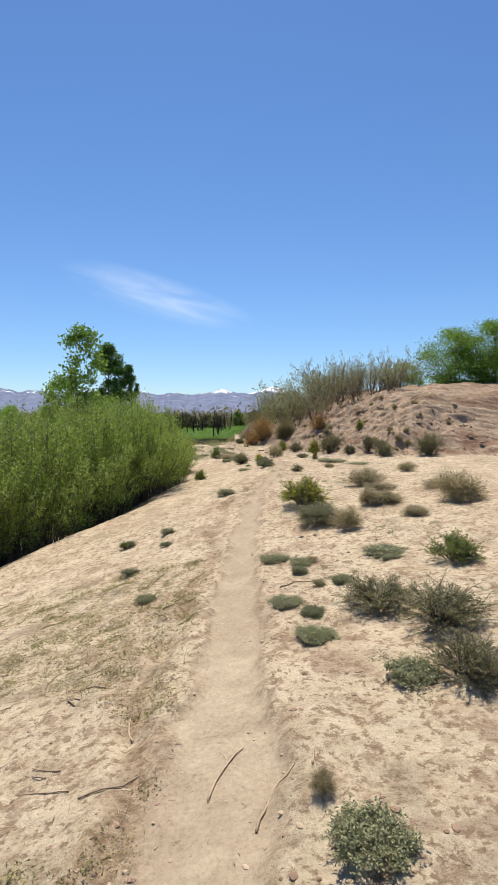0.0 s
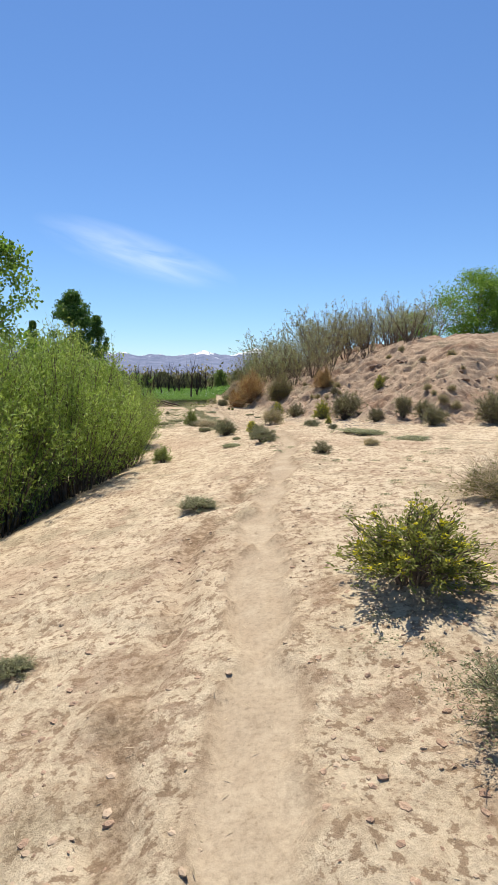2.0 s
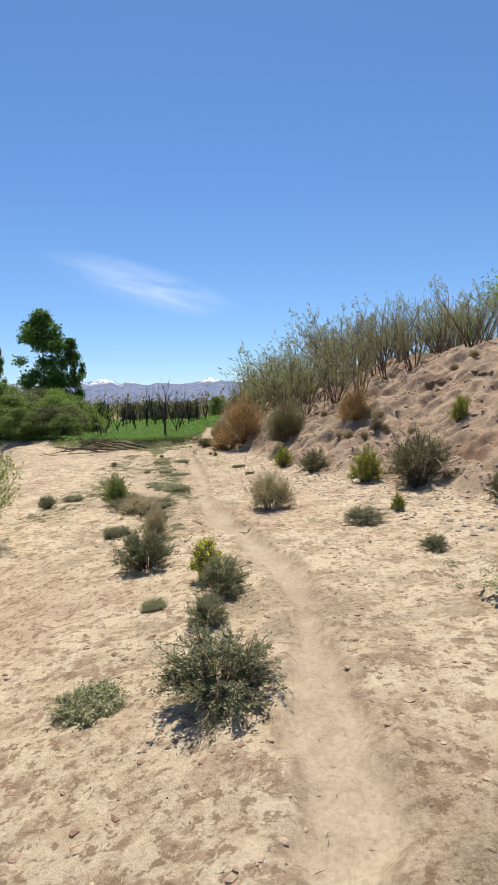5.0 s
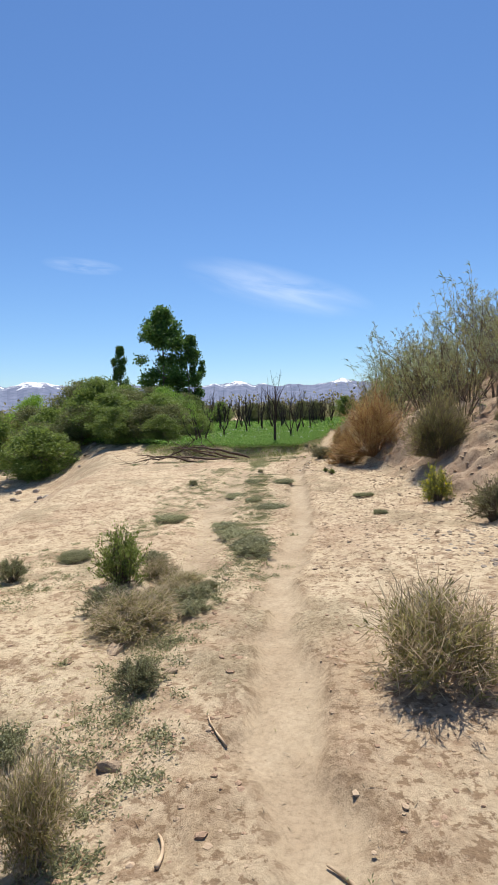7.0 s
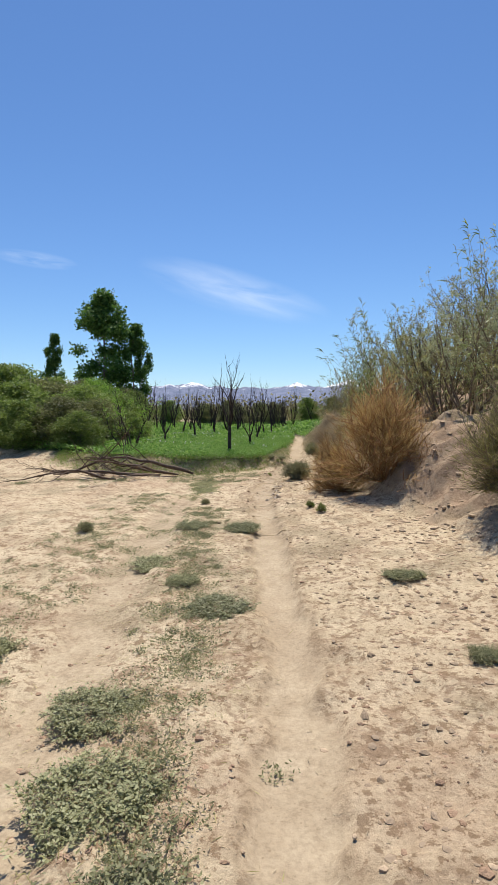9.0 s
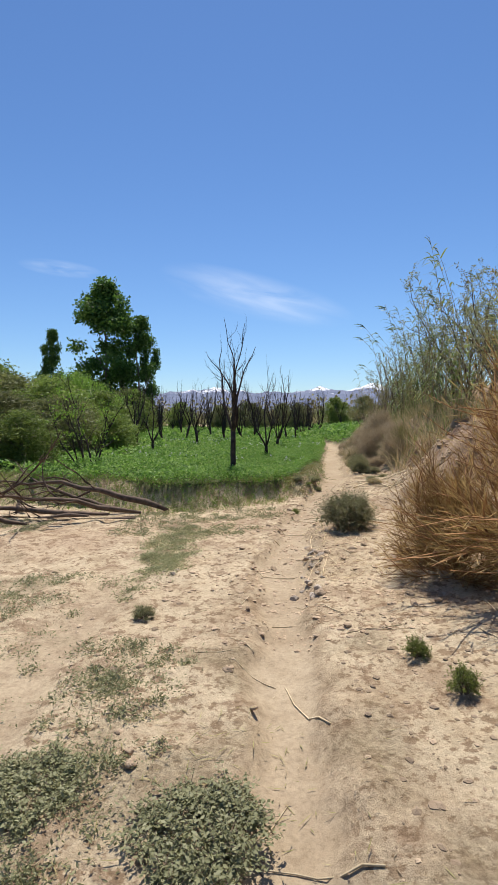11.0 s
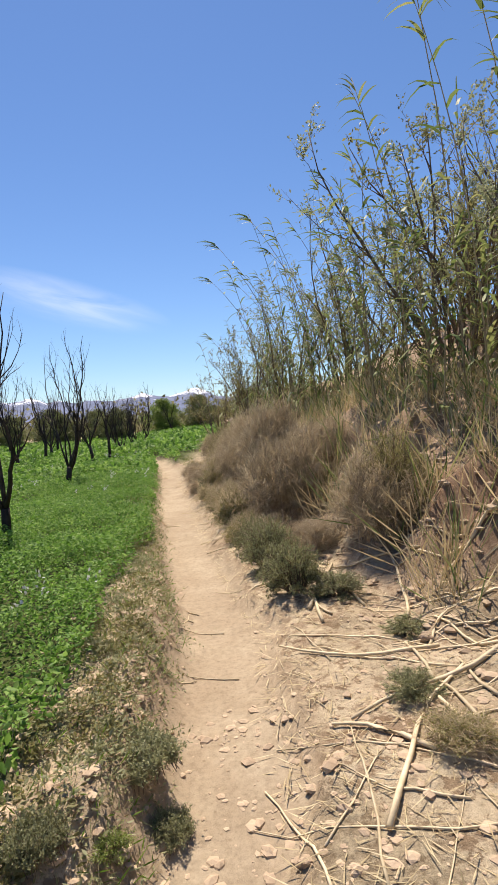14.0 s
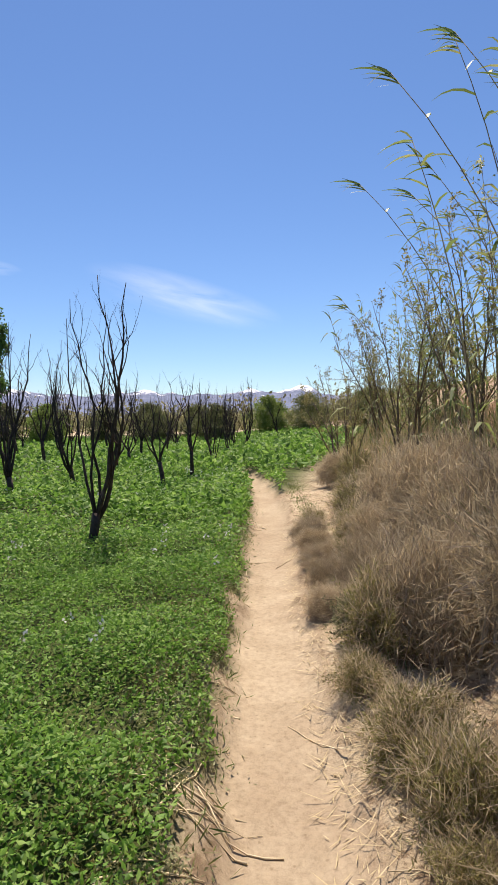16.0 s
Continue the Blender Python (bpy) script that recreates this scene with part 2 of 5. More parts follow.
def path_z(y):
    return line(y, (-20, -0.4), (0, -0.3), (4, -0.3), (6.3, -0.25), (8.5, -0.14), (12, -0.07), (14, -0.03), (17, -0.1), (19.5, -0.19), (22, -0.29), (24, -0.36),
                (25.5, -0.36), (28, -0.28), (30.5, -0.23), (32.3, -0.24), (33.7, -0.1), (36, -0.08), (38.5, -0.04), (43, -0.03), (47, -0.1), (60, -0.1))


def toe_x(y):
    """Where the bank beside the path begins."""
    return line(y, (10, 6.0), (16, 4.8), (17.5, 4.4), (19, 3.4), (21, 2.8), (23.3, 2.1), (26.8, 1.3), (29, 0.6), (31.5, 0.12), (33, 0.08), (35, -0.05), (37, -0.1), (44, -0.1), (47, 0.3), (52, 1.8), (62, 4))


def brink_x(y):
    """Where the ground falls off to the gully."""
    return line(y, (-20, -6), (3, -5.0), (6, -4.6), (9, -3.7), (12, -2.2), (15.5, -1.75), (17, -1.9), (20, -2.5), (22, -3.4), (25, -4.8), (28, -5.6), (31, -6.2), (34, -8), (40, -13), (60, -20), (90, -30))


def field_y(x):
    """The near edge of the green field."""
    return line(x, (-14, 38), (-8, 35.0), (-5, 32.9), (-2.6, 32.45), (-1.6, 32.9), (-1.0, 33.4), (0, 34.4))


def rill_off(y):
    """A shallow wash-out that runs beside the path."""
    return -0.44 + 0.07 * np.sin(1.3 * y) + 0.05 * np.sin(3.1 * y + 1)


def track_off(y):
    """The second wheel track."""
    return line(y, (19, -0.75), (22.5, -0.9), (25, -1.3), (28, -1.25), (30.5, -1.1))


def masks(x, y):
    off = x - path_x(y)
    width = line(y, (0, 0.24), (4, 0.19), (7, 0.12), (9, 0.10), (17, 0.10), (28, 0.13), (30, 0.17), (33, 0.18), (37, 0.19), (42, 0.17), (46, 0.14))
    wob = 0.07 * grain(x, y, 0.35, 5) + 0.05 * grain(x, y, 0.12, 6)
    path = 1 - step(width - 0.03, width + 0.1, np.abs(off) + wob)
    track = (1 - step(0.12, 0.30, np.abs(off - track_off(y)) + wob)) * step(18.5, 20.5, y) * (1 - step(28.5, 30.5, y))
    fy = field_y(x) + 0.15 * grain(x, y, 0.5, 7)
    field = step(0.0, 0.12, y - fy) * step(0.0, 0.1, -(off + wob) - line(y, (33, 0.5), (35, 0.42), (36.2, 0.19))) * step(0, 6, 80 - y) * step(0, 1.5, x - brink_x(y) + 1)
    field = np.maximum(field, step(0, 0.6, y - 43.0) * step(0, 0.8, toe_x(y) - x) * (1 - path) * step(0, 6, 80 - y) * step(0, 1.5, x - brink_x(y) + 1))
    d = np.minimum(x - toe_x(y), (y - 17 - 0.3 * (x - 4.4)))
    bank = step(-0.15, 0.5, d + 0.3 * grain(x, y, 0.6, 8)) * step(-0.1, 0.15, off - 0.2)
    litter = np.clip(step(0.25, 0.75, grain(x, y, 0.9, 9) * 0.6 + grain(x, y, 0.2, 10) * 0.6) * 0.6 * (1 - path), 0, 1)
    edge = step(0.1, 0.5, path) * (1 - step(0.5, 0.95, path))
    rill = (1 - step(0.03, 0.13, np.abs(off - rill_off(y)) + 1.2 * wob)) * step(0.5, 2.0, y) * (1 - step(11.5, 13.5, y)) * step(-0.5, 0.1, grain(x, y, 0.8, 20))
    edge = np.maximum(edge, 0.85 * rill)
    edge = np.maximum(edge, (1 - step(0.0, 0.35, np.abs(np.abs(off) - width - 0.12))) * step(0.0, 0.5, grain(x, y, 0.5, 17) + 0.3 * grain(x, y, 0.1, 18)) * 0.4) * (1 - field)
    return np.maximum(path, 0.75 * track), field, bank, litter, edge


def land(x, y, rough=True):
    x, y = np.asarray(x, float), np.asarray(y, float)
    path, field, bank, litter, edge = masks(x, y)
    off = x - path_x(y)
    z = path_z(y)
    # right: a gentle apron, then the bank
    apron = line(y, (0, 0.13), (8, 0.10), (14, 0.03), (19, 0.05), (24, 0.05), (30, 0.08))
    toe = toe_x(y)
    z = z + np.where(off > 0, apron * np.clip(np.minimum(off, toe - path_x(y)), 0, 6), 0)
    d = np.minimum(x - toe, (y - 17 - 0.3 * (x - 4.4)))
    d = d + 0.25 * grain(x, y, 1.3, 11) * step(0, 1, d)
    soft = line(d, (0, 0), (1.5, 0.3), (3.6, 1.36), (5, 2.05), (6.4, 2.68), (9, 3.2), (20, 3.9), (60, 6))
    steep = line(d, (0, 0), (0.35, 0.24), (0.9, 0.70), (1.2, 0.82), (3, 1.3), (6, 2.6), (9, 3.1), (20, 3.9), (60, 6))
    z = z + (soft + (steep - soft) * step(22, 27, y)) * (1 - step(60, 140, y) * 0.8)
    # left: a slope, the gully's brink and its bed
    slope = line(y, (0, 0.2), (8, 0.26), (15, 0.18), (20, 0.05), (28, 0.02), (40, 0.0))
    brink = brink_x(y)
    z = z - np.where(off < 0, slope * np.clip(np.minimum(-off, path_x(y) - brink), 0, 6), 0)
    e = brink - x
    z = z - line(e, (0, 0), (0.6, 0.25), (1.8, 0.9), (5, 1.25), (14, 1.8), (60, 2.2)) * (1 - step(90, 200, y))
    rise = np.maximum(field, step(-0.32, 0.22, y - field_y(x)) * step(0.12, 0.34, -off) * step(0, 1, 64 - y))
    z = z + rise * np.clip(0.03 - z, 0, 1.0) * step(-1, 0.5, x - brink)
    # far away the valley floor lies level and low hills rise
    far = step(70, 160, np.hypot(x, y))
    z = z * (1 - far) + far * (-1.2 + 0.8 * grain(x, y, 60, 12))
    z = z + step(110, 240, y) * step(-5, 40, x - 0.03 * y) * (9 + 3 * grain(x, y, 40, 13)) * (1 - step(420, 700, y))
    if rough:
        near = 1 - step(45, 70, np.hypot(x, y - 20))
        r = 0.018 * grain(x, y, 0.9, 1) + 0.009 * grain(x, y, 0.3, 2) + 0.011 * np.abs(grain(x, y, 0.17, 3)) + 0.007 * grain(x, y, 0.08, 4)
        r = r * (1 - 0.7 * path)
        r = r + bank * (0.16 * grain(x, y, 0.9, 14) + 0.08 - 0.17 * np.abs(grain(x, y, 0.38, 15)) + 0.085 * grain(x, y, 0.17, 16))
        r = r + (1 - path) * (1 - bank) * (0.012 * np.maximum(grain(x, y, 0.11, 21), 0) + 0.03 * np.maximum(grain(x, y, 0.7, 22), 0) * grain(x, y, 0.13, 23))
        r = r + edge * (0.018 + 0.03 * grain(x, y, 0.15, 19))
        gone = (1 - step(0.02, 0.14, np.abs(off - rill_off(y)))) * step(0.5, 2.0, y) * (1 - step(11.5, 13.5, y))
        r = r - gone * (0.05 + 0.02 * grain(x, y, 0.3, 24))
        z = z + r * near - 0.05 * path
    return z


def height(x, y):
    return float(land(np.array([x]), np.array([y]))[0])

# ---- mesh building ----
class Geo:
    """Collects tubes and leaves for one mesh."""

    def __init__(self):
        self.v, self.f = [], []

    def tube(self, pts, radii, sides=4):
        n0 = len(self.v)
        for k, p in enumerate(pts):
            a = pts[max(k - 1, 0)]
            b = pts[min(k + 1, len(pts) - 1)]
            d = (b - a).normalized()
            u = d.orthogonal().normalized()
            w = d.cross(u)
            for s in range(sides):
                an = 2 * math.pi * s / sides
                self.v.append(p + (u * math.cos(an) + w * math.sin(an)) * radii[k])
        for k in range(len(pts) - 1):
            for s in range(sides):
                a, b = n0 + k * sides + s, n0 + k * sides + (s + 1) % sides
                self.f.append((a, b, b + sides, a + sides))
        self.f.append(tuple(n0 + s for s in reversed(range(sides))))
        self.f.append(tuple(n0 + (len(pts) - 1) * sides + s for s in range(sides)))

    def leaf(self, p, d, side, length, width, droop=0.0):
        """A folded leaf: two triangles either side of the midrib."""
        n = len(self.v)
        mid = p + d * (length * 0.5)
        tip = p + d * length - Vector((0, 0, droop * length))
        up = d.cross(side)
        self.v += [p, mid + side * width * 0.5 + up * width * 0.18, tip, mid - side * width * 0.5 + up * width * 0.18]
        self.f += [(n, n + 1, n + 2), (n, n + 2, n + 3)]

    def blade(self, p, d, side, length, width, droop, parts=4):
        """A long ribbon leaf that bends down."""
        n = len(self.v)
        for k in range(parts + 1):
            u = k / parts
            c = p + d * (length * u) - Vector((0, 0, droop * length * u * u))
            w = width * (0.6 + 0.4 * min(1, u * 4)) * (1 - u) ** 0.6 * 0.5
            self.v += [c + side * w, c - side * w]
        for k in range(parts):
            a = n + 2 * k
            self.f.append((a, a + 1, a + 3, a + 2))

    def mesh(self, name, material, smooth=False):
        me = bpy.data.meshes.new(name)
        me.from_pydata([tuple(p) for p in self.v], [], self.f)
        me.materials.append(material)
        if smooth:
            me.shade_smooth()
        me.update()
        return me


def part(name, geo, material, parent, label="", smooth=False):
    ob = new(name, geo.mesh(name, material, smooth))
    ob.parent = parent
    if label:
        tagged(ob, label)
    return ob


def rnd(a=-1.0, b=1.0):
    return random.uniform(a, b)


def any_way(up=0.0):
    v = Vector((random.gauss(0, 1), random.gauss(0, 1), random.gauss(0, 1))).normalized()
    v.z = v.z + up
    return v.normalized()


def across(d):
    return d.cross(any_way()).normalized()


def curve(start, d, length, bends=4, wander=0.15, lift=0.0):
    pts, p = [start.copy()], start.copy()
    d = d.copy()
    for _ in range(bends):
        d = (d + any_way() * wander + Vector((0, 0, lift))).normalized()
        p = p + d * (length / bends)
        pts.append(p.copy())
    return pts


def along(pts, u):
    k = min(int(u * (len(pts) - 1)), len(pts) - 2)
    return pts[k].lerp(pts[k + 1], u * (len(pts) - 1) - k), (pts[k + 1] - pts[k]).normalized()


PARKED = []


def park(root):
    """A pattern plant is kept only for its copies and taken out at the end."""
    PARKED.append(root)
    return root


def cloud_of_leaves(name, P, D, length, width, material, parent, label="", lying=0.0):
    """Many folded leaves at once: places P, ways D (arrays), lengths and widths, as one mesh."""
    n = len(P)
    R = np.random.normal(size=(n, 3))
    S = np.cross(D, np.array([0, 0, lying]) + (1.15 - lying) * R)
    S /= np.linalg.norm(S, axis=1)[:, None] + 1e-9
    U = np.cross(D, S)
    L, W = np.broadcast_to(length, n)[:, None], np.broadcast_to(width, n)[:, None]
    mid_p = P + D * L * 0.5 + U * W * 0.2
    V = np.stack([P, mid_p + S * W * 0.5, P + D * L, mid_p - S * W * 0.5], 1).reshape(-1, 3)
    k = np.arange(n)[:, None] * 4
    F = np.concatenate([k, k + 1, k + 2, k, k + 2, k + 3], 1).reshape(-1, 3)
    me = bpy.data.meshes.new(name)
    me.vertices.add(len(V))
    me.vertices.foreach_set("co", V.astype(np.float32).ravel())
    me.loops.add(F.size)
    me.loops.foreach_set("vertex_index", F.astype(np.int32).ravel())
    me.polygons.add(len(F))
    me.polygons.foreach_set("loop_start", np.arange(0, F.size, 3, dtype=np.int32))
    me.update(calc_edges=True)
    me.materials.append(material)
    ob = new(name, me)
    ob.parent = parent
    return tagged(ob, label, kind="stuff")


def leaves_on(lines, count, low, leaf, thin, upright, floor=0.012, spread=0.5, bias=0.7):
    """Places and ways of leaves along stems."""
    A = np.array([[tuple(p) for p in q] for q in lines])
    pick = np.random.randint(0, len(A), count)
    u = low + (1 - low) * np.random.random(count) ** bias
    s = u * (A.shape[1] - 1)
    k = np.minimum(s.astype(int), A.shape[1] - 2)
    a, b_ = A[pick, k], A[pick, k + 1]
    P = a + (b_ - a) * (s - k)[:, None]
    T = b_ - a
    T /= np.linalg.norm(T, axis=1)[:, None] + 1e-9
    D = np.random.normal(size=(count, 3))
    D /= np.linalg.norm(D, axis=1)[:, None]
    D = D + T * upright + np.array([0, 0, 0.25])
    D /= np.linalg.norm(D, axis=1)[:, None]
    P = P + np.random.normal(size=(count, 3)) * leaf * spread
    P[:, 2] = np.maximum(P[:, 2], floor)
    L = leaf * np.random.uniform(0.6, 1.3, count)
    return P, D, L, L * thin


def shrub_pattern(name, w, h, leaf_mat, stems=60, leaves=4500, leaf=0.034, thin=0.38, upright=0.5, low=0.3, flowers=0, flower_mat=None, dead=0, lump=0.3, side=3, base=0.2, lift=0.12, wood_mat=None, stout=1.0, twig_from=0.35):
    """A dense shrub, w wide and h high: branchwork that fans out to a lumpy dome, foliage, at times blossom and dead twigs."""
    root = new(name)
    wood, mains, twigs = Geo(), [], []
    off = Vector((rnd(0, 50), rnd(0, 50), rnd(0, 50)))
    t0 = 0.006 * (h / 0.4) ** 0.7 * stout
    for s in range(stems):
        a, c = rnd(0, 2 * math.pi), random.random() ** 0.8
        e = math.asin(min(1.0, c))
        d = Vector((math.cos(a) * math.cos(e), math.sin(a) * math.cos(e), math.sin(e)))
        r = rnd(0.72, 1.0) * (1 - lump * (0.5 + 0.5 * noise.noise(d * 2.2 + off)))
        tip = Vector((d.x * r * w / 2, d.y * r * w / 2, d.z * r * h + 0.02))
        start = Vector((math.cos(a) * w * base * random.random() * 0.5, math.sin(a) * w * base * random.random() * 0.5, -0.03))
        pts = []
        for k in range(5):
            u = k / 4
            p = start.lerp(tip, u)
            p.z += math.sin(u * math.pi) * lift * h
            pts.append(p + any_way() * 0.035 * math.hypot(w, h) * u * (1 - 0.5 * u))
        for p in pts[1:]:
            p.z = max(p.z, 0.012)
        wood.tube(pts, [t0 * (1 - 0.8 * k / 4) for k in range(5)], 3)
        mains.append(pts)
        for _ in range(side):
            p, dd = along(pts, rnd(twig_from, 0.97))
            q = curve(p, (dd + any_way(0.2) * 0.9).normalized(), math.hypot(w, h) * rnd(0.08, 0.2), 4, 0.2)
            for v in q:
                v.z = min(max(v.z, 0.012), h * 1.05)
            wood.tube([q[0], q[2], q[4]], [t0 * 0.5, t0 * 0.35, t0 * 0.15], 3)
            twigs.append(q)
    part("branchwork", wood, wood_mat or M_wood, root)
    n1 = int(leaves * 0.5)
    P1 = leaves_on(mains, n1, low, leaf, thin, upright)
    P2 = leaves_on(twigs, leaves - n1, 0.0, leaf, thin, upright)
    cloud_of_leaves("foliage", *[np.concatenate(z) for z in zip(P1, P2)], leaf_mat, root)
    if dead:
        P, D, L, W = leaves_on(mains + twigs, dead, 0.3, 0.10 * (h / 0.4) ** 0.7, 0.03, 1.0, 0.02, 0.2)
        cloud_of_leaves("deadwood", P, D, L, np.maximum(W, 0.0032), M_brown, root, "dry brown twigs")
    if flowers:
        P, D, L, W = leaves_on(mains, flowers * 6, 0.94, 0.016, 0.8, 0.6, 0.02, 0.5, 0.3)
        P[:, 2] += leaf * 0.5
        cloud_of_leaves("blossom", P, D, L, W, flower_mat, root, "small yellow flowers")
    return park(root)


def willow_pattern(w, h):
    """A willow thicket bush: many upright wands from a wide stool, dark and bare below, feathery with narrow leaves above."""
    root = new("willow_bush")
    wood, mains, twigs = Geo(), [], []
    off = Vector((rnd(0, 50), rnd(0, 50), 0))
    for _ in range(150):
        a, q = rnd(0, 2 * math.pi), math.sqrt(random.random())
        foot = Vector((math.cos(a), math.sin(a), 0)) * q * w * 0.27
        top = h * (1.0 - 0.42 * q * q) * rnd(0.78, 1.06) * (1 + 0.14 * noise.noise(foot * 1.6 + off))
        lean = Vector((math.cos(a), math.sin(a), 0)) * w * 0.27 * q + Vector((rnd(), rnd(), 0)) * 0.1 * w
        pts = [foot + lean * u ** 1.4 + Vector((0, 0, -0.05 + (top + 0.05) * u)) + Vector((rnd(), rnd(), 0)) * 0.02 * w for u in (0, 0.25, 0.5, 0.75, 1.0)]
        wood.tube(pts, [0.016, 0.013, 0.009, 0.006, 0.002], 4)
        mains.append(pts)
        for _ in range(6):
            p, dd = along(pts, rnd(0.28, 0.97))
            tw = curve(p, (dd + any_way(0.2) * 0.8).normalized(), rnd(0.2, 0.55), 4, 0.15, 0.05)
            wood.tube([tw[0], tw[2], tw[4]], [0.005, 0.003, 0.0015], 3)
            twigs.append(tw)
    part("branchwork", wood, M_wood, root)
    P1 = leaves_on(mains, 13000, 0.38, 0.066, 0.28, 0.4, 0.3, 0.9)
    P2 = leaves_on(twigs, 24000, 0.0, 0.066, 0.28, 0.4, 0.3, 0.8)
    cloud_of_leaves("foliage", *[np.concatenate(z) for z in zip(P1, P2)], M_willow, root)
    return park(root)


def put(pattern, x, y, w, h, pw, ph, label, category, group="", sink=0.0, turn=None):
    """A copy of a pattern plant of size pw by ph, at x, y on the ground, made w wide and h high."""
    z = height(x, y)
    ob = copy_thing(pattern, pose(x, y, z - sink, rnd(-4, 4), rnd(-4, 4), rnd(0, 360) if turn is None else turn))
    ob.scale = (w / pw, w / pw, h / ph)
    return tagged(ob, label, category, group)


# ---- ground ----
def spread_lines(a, b, fine, first, last, grow):
    """Grid lines: fine between a and b, wider and wider out to first and last."""
    mid_l = list(np.arange(a, b + fine / 2, fine))
    s, v, out = fine, mid_l[-1], []
    while v < last:
        s *= grow
        v += s
        out.append(v)
    s, v, back = fine, mid_l[0], []
    while v > first:
        s *= grow
        v -= s
        back.append(v)
    return np.array(back[::-1] + mid_l + out)


def build_ground():
    gx, gy = spread_lines(-3.2, 6.4, 0.046, -4200, 4200, 1.11), spread_lines(-0.4, 40.0, 0.055, -2500, 4600, 1.09)
    X, Y = np.meshgrid(gx, gy)
    Z = land(X, Y)
    nx, ny = len(gx), len(gy)
    me = bpy.data.meshes.new("ground")
    me.vertices.add(nx * ny)
    me.vertices.foreach_set("co", np.stack([X, Y, Z], -1).astype(np.float32).ravel())
    i = (np.arange(ny - 1)[:, None] * nx + np.arange(nx - 1)[None, :]).ravel()
    quads = np.stack([i, i + 1, i + 1 + nx, i + nx], -1)
    me.loops.add(quads.size)
    me.loops.foreach_set("vertex_index", quads.ravel().astype(np.int32))
    me.polygons.add(len(quads))
    me.polygons.foreach_set("loop_start", np.arange(0, quads.size, 4, dtype=np.int32))
    me.update(calc_edges=True)
    me.shade_smooth()
    for name, m in zip(("path", "field", "bank", "litter", "edge"), masks(X, Y)):
        at = me.attributes.new(name, "FLOAT", "POINT")
        at.data.foreach_set("value", np.asarray(m, np.float32).ravel())
    me.materials.append(M_ground)
    return tagged(new("ground", me), "dry pale loam ground with a trodden footpath and stony bank", "ground", kind="structure")


build_ground()


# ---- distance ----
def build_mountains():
    """A long snow-topped range beyond the plain, distance haze painted into its colour."""
    m, t, bsdf, out = nodes_of("haze_tinted_mountain")
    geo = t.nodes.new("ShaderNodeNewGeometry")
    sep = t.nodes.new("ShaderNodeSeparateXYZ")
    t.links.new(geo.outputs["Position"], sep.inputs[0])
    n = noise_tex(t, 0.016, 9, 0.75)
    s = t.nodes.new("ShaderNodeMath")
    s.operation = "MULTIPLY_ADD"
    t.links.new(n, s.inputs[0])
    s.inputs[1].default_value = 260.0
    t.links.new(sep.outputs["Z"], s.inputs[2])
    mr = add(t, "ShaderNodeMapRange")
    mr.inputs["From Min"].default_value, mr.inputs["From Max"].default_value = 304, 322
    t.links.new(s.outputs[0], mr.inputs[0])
    # rock mixed towards blue-grey: the haze of distance is in this base colour
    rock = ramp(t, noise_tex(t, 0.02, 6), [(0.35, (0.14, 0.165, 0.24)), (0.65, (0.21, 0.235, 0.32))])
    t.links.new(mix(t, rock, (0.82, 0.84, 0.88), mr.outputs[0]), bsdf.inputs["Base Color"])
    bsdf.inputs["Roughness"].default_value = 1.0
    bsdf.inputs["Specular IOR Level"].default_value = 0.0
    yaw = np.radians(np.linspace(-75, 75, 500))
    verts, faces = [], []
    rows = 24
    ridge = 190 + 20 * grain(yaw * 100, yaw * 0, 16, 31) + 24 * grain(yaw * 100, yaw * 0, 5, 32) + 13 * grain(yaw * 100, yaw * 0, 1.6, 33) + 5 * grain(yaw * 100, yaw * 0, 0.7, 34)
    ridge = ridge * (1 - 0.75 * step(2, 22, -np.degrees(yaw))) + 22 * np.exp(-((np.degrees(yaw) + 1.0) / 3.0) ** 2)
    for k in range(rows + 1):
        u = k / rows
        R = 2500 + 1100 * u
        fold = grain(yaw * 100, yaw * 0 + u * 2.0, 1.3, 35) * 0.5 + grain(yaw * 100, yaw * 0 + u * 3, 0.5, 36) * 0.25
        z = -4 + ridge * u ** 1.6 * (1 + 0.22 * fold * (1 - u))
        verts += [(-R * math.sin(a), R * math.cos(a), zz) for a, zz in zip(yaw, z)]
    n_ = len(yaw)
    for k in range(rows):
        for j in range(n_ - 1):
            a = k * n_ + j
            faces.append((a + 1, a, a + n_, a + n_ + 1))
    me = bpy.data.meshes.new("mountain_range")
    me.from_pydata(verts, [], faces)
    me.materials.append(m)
    return tagged(new("mountain_range", me), "distant mountain range with blue-grey haze in its colour and snow on its crest", "mountain", kind="structure")


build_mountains()


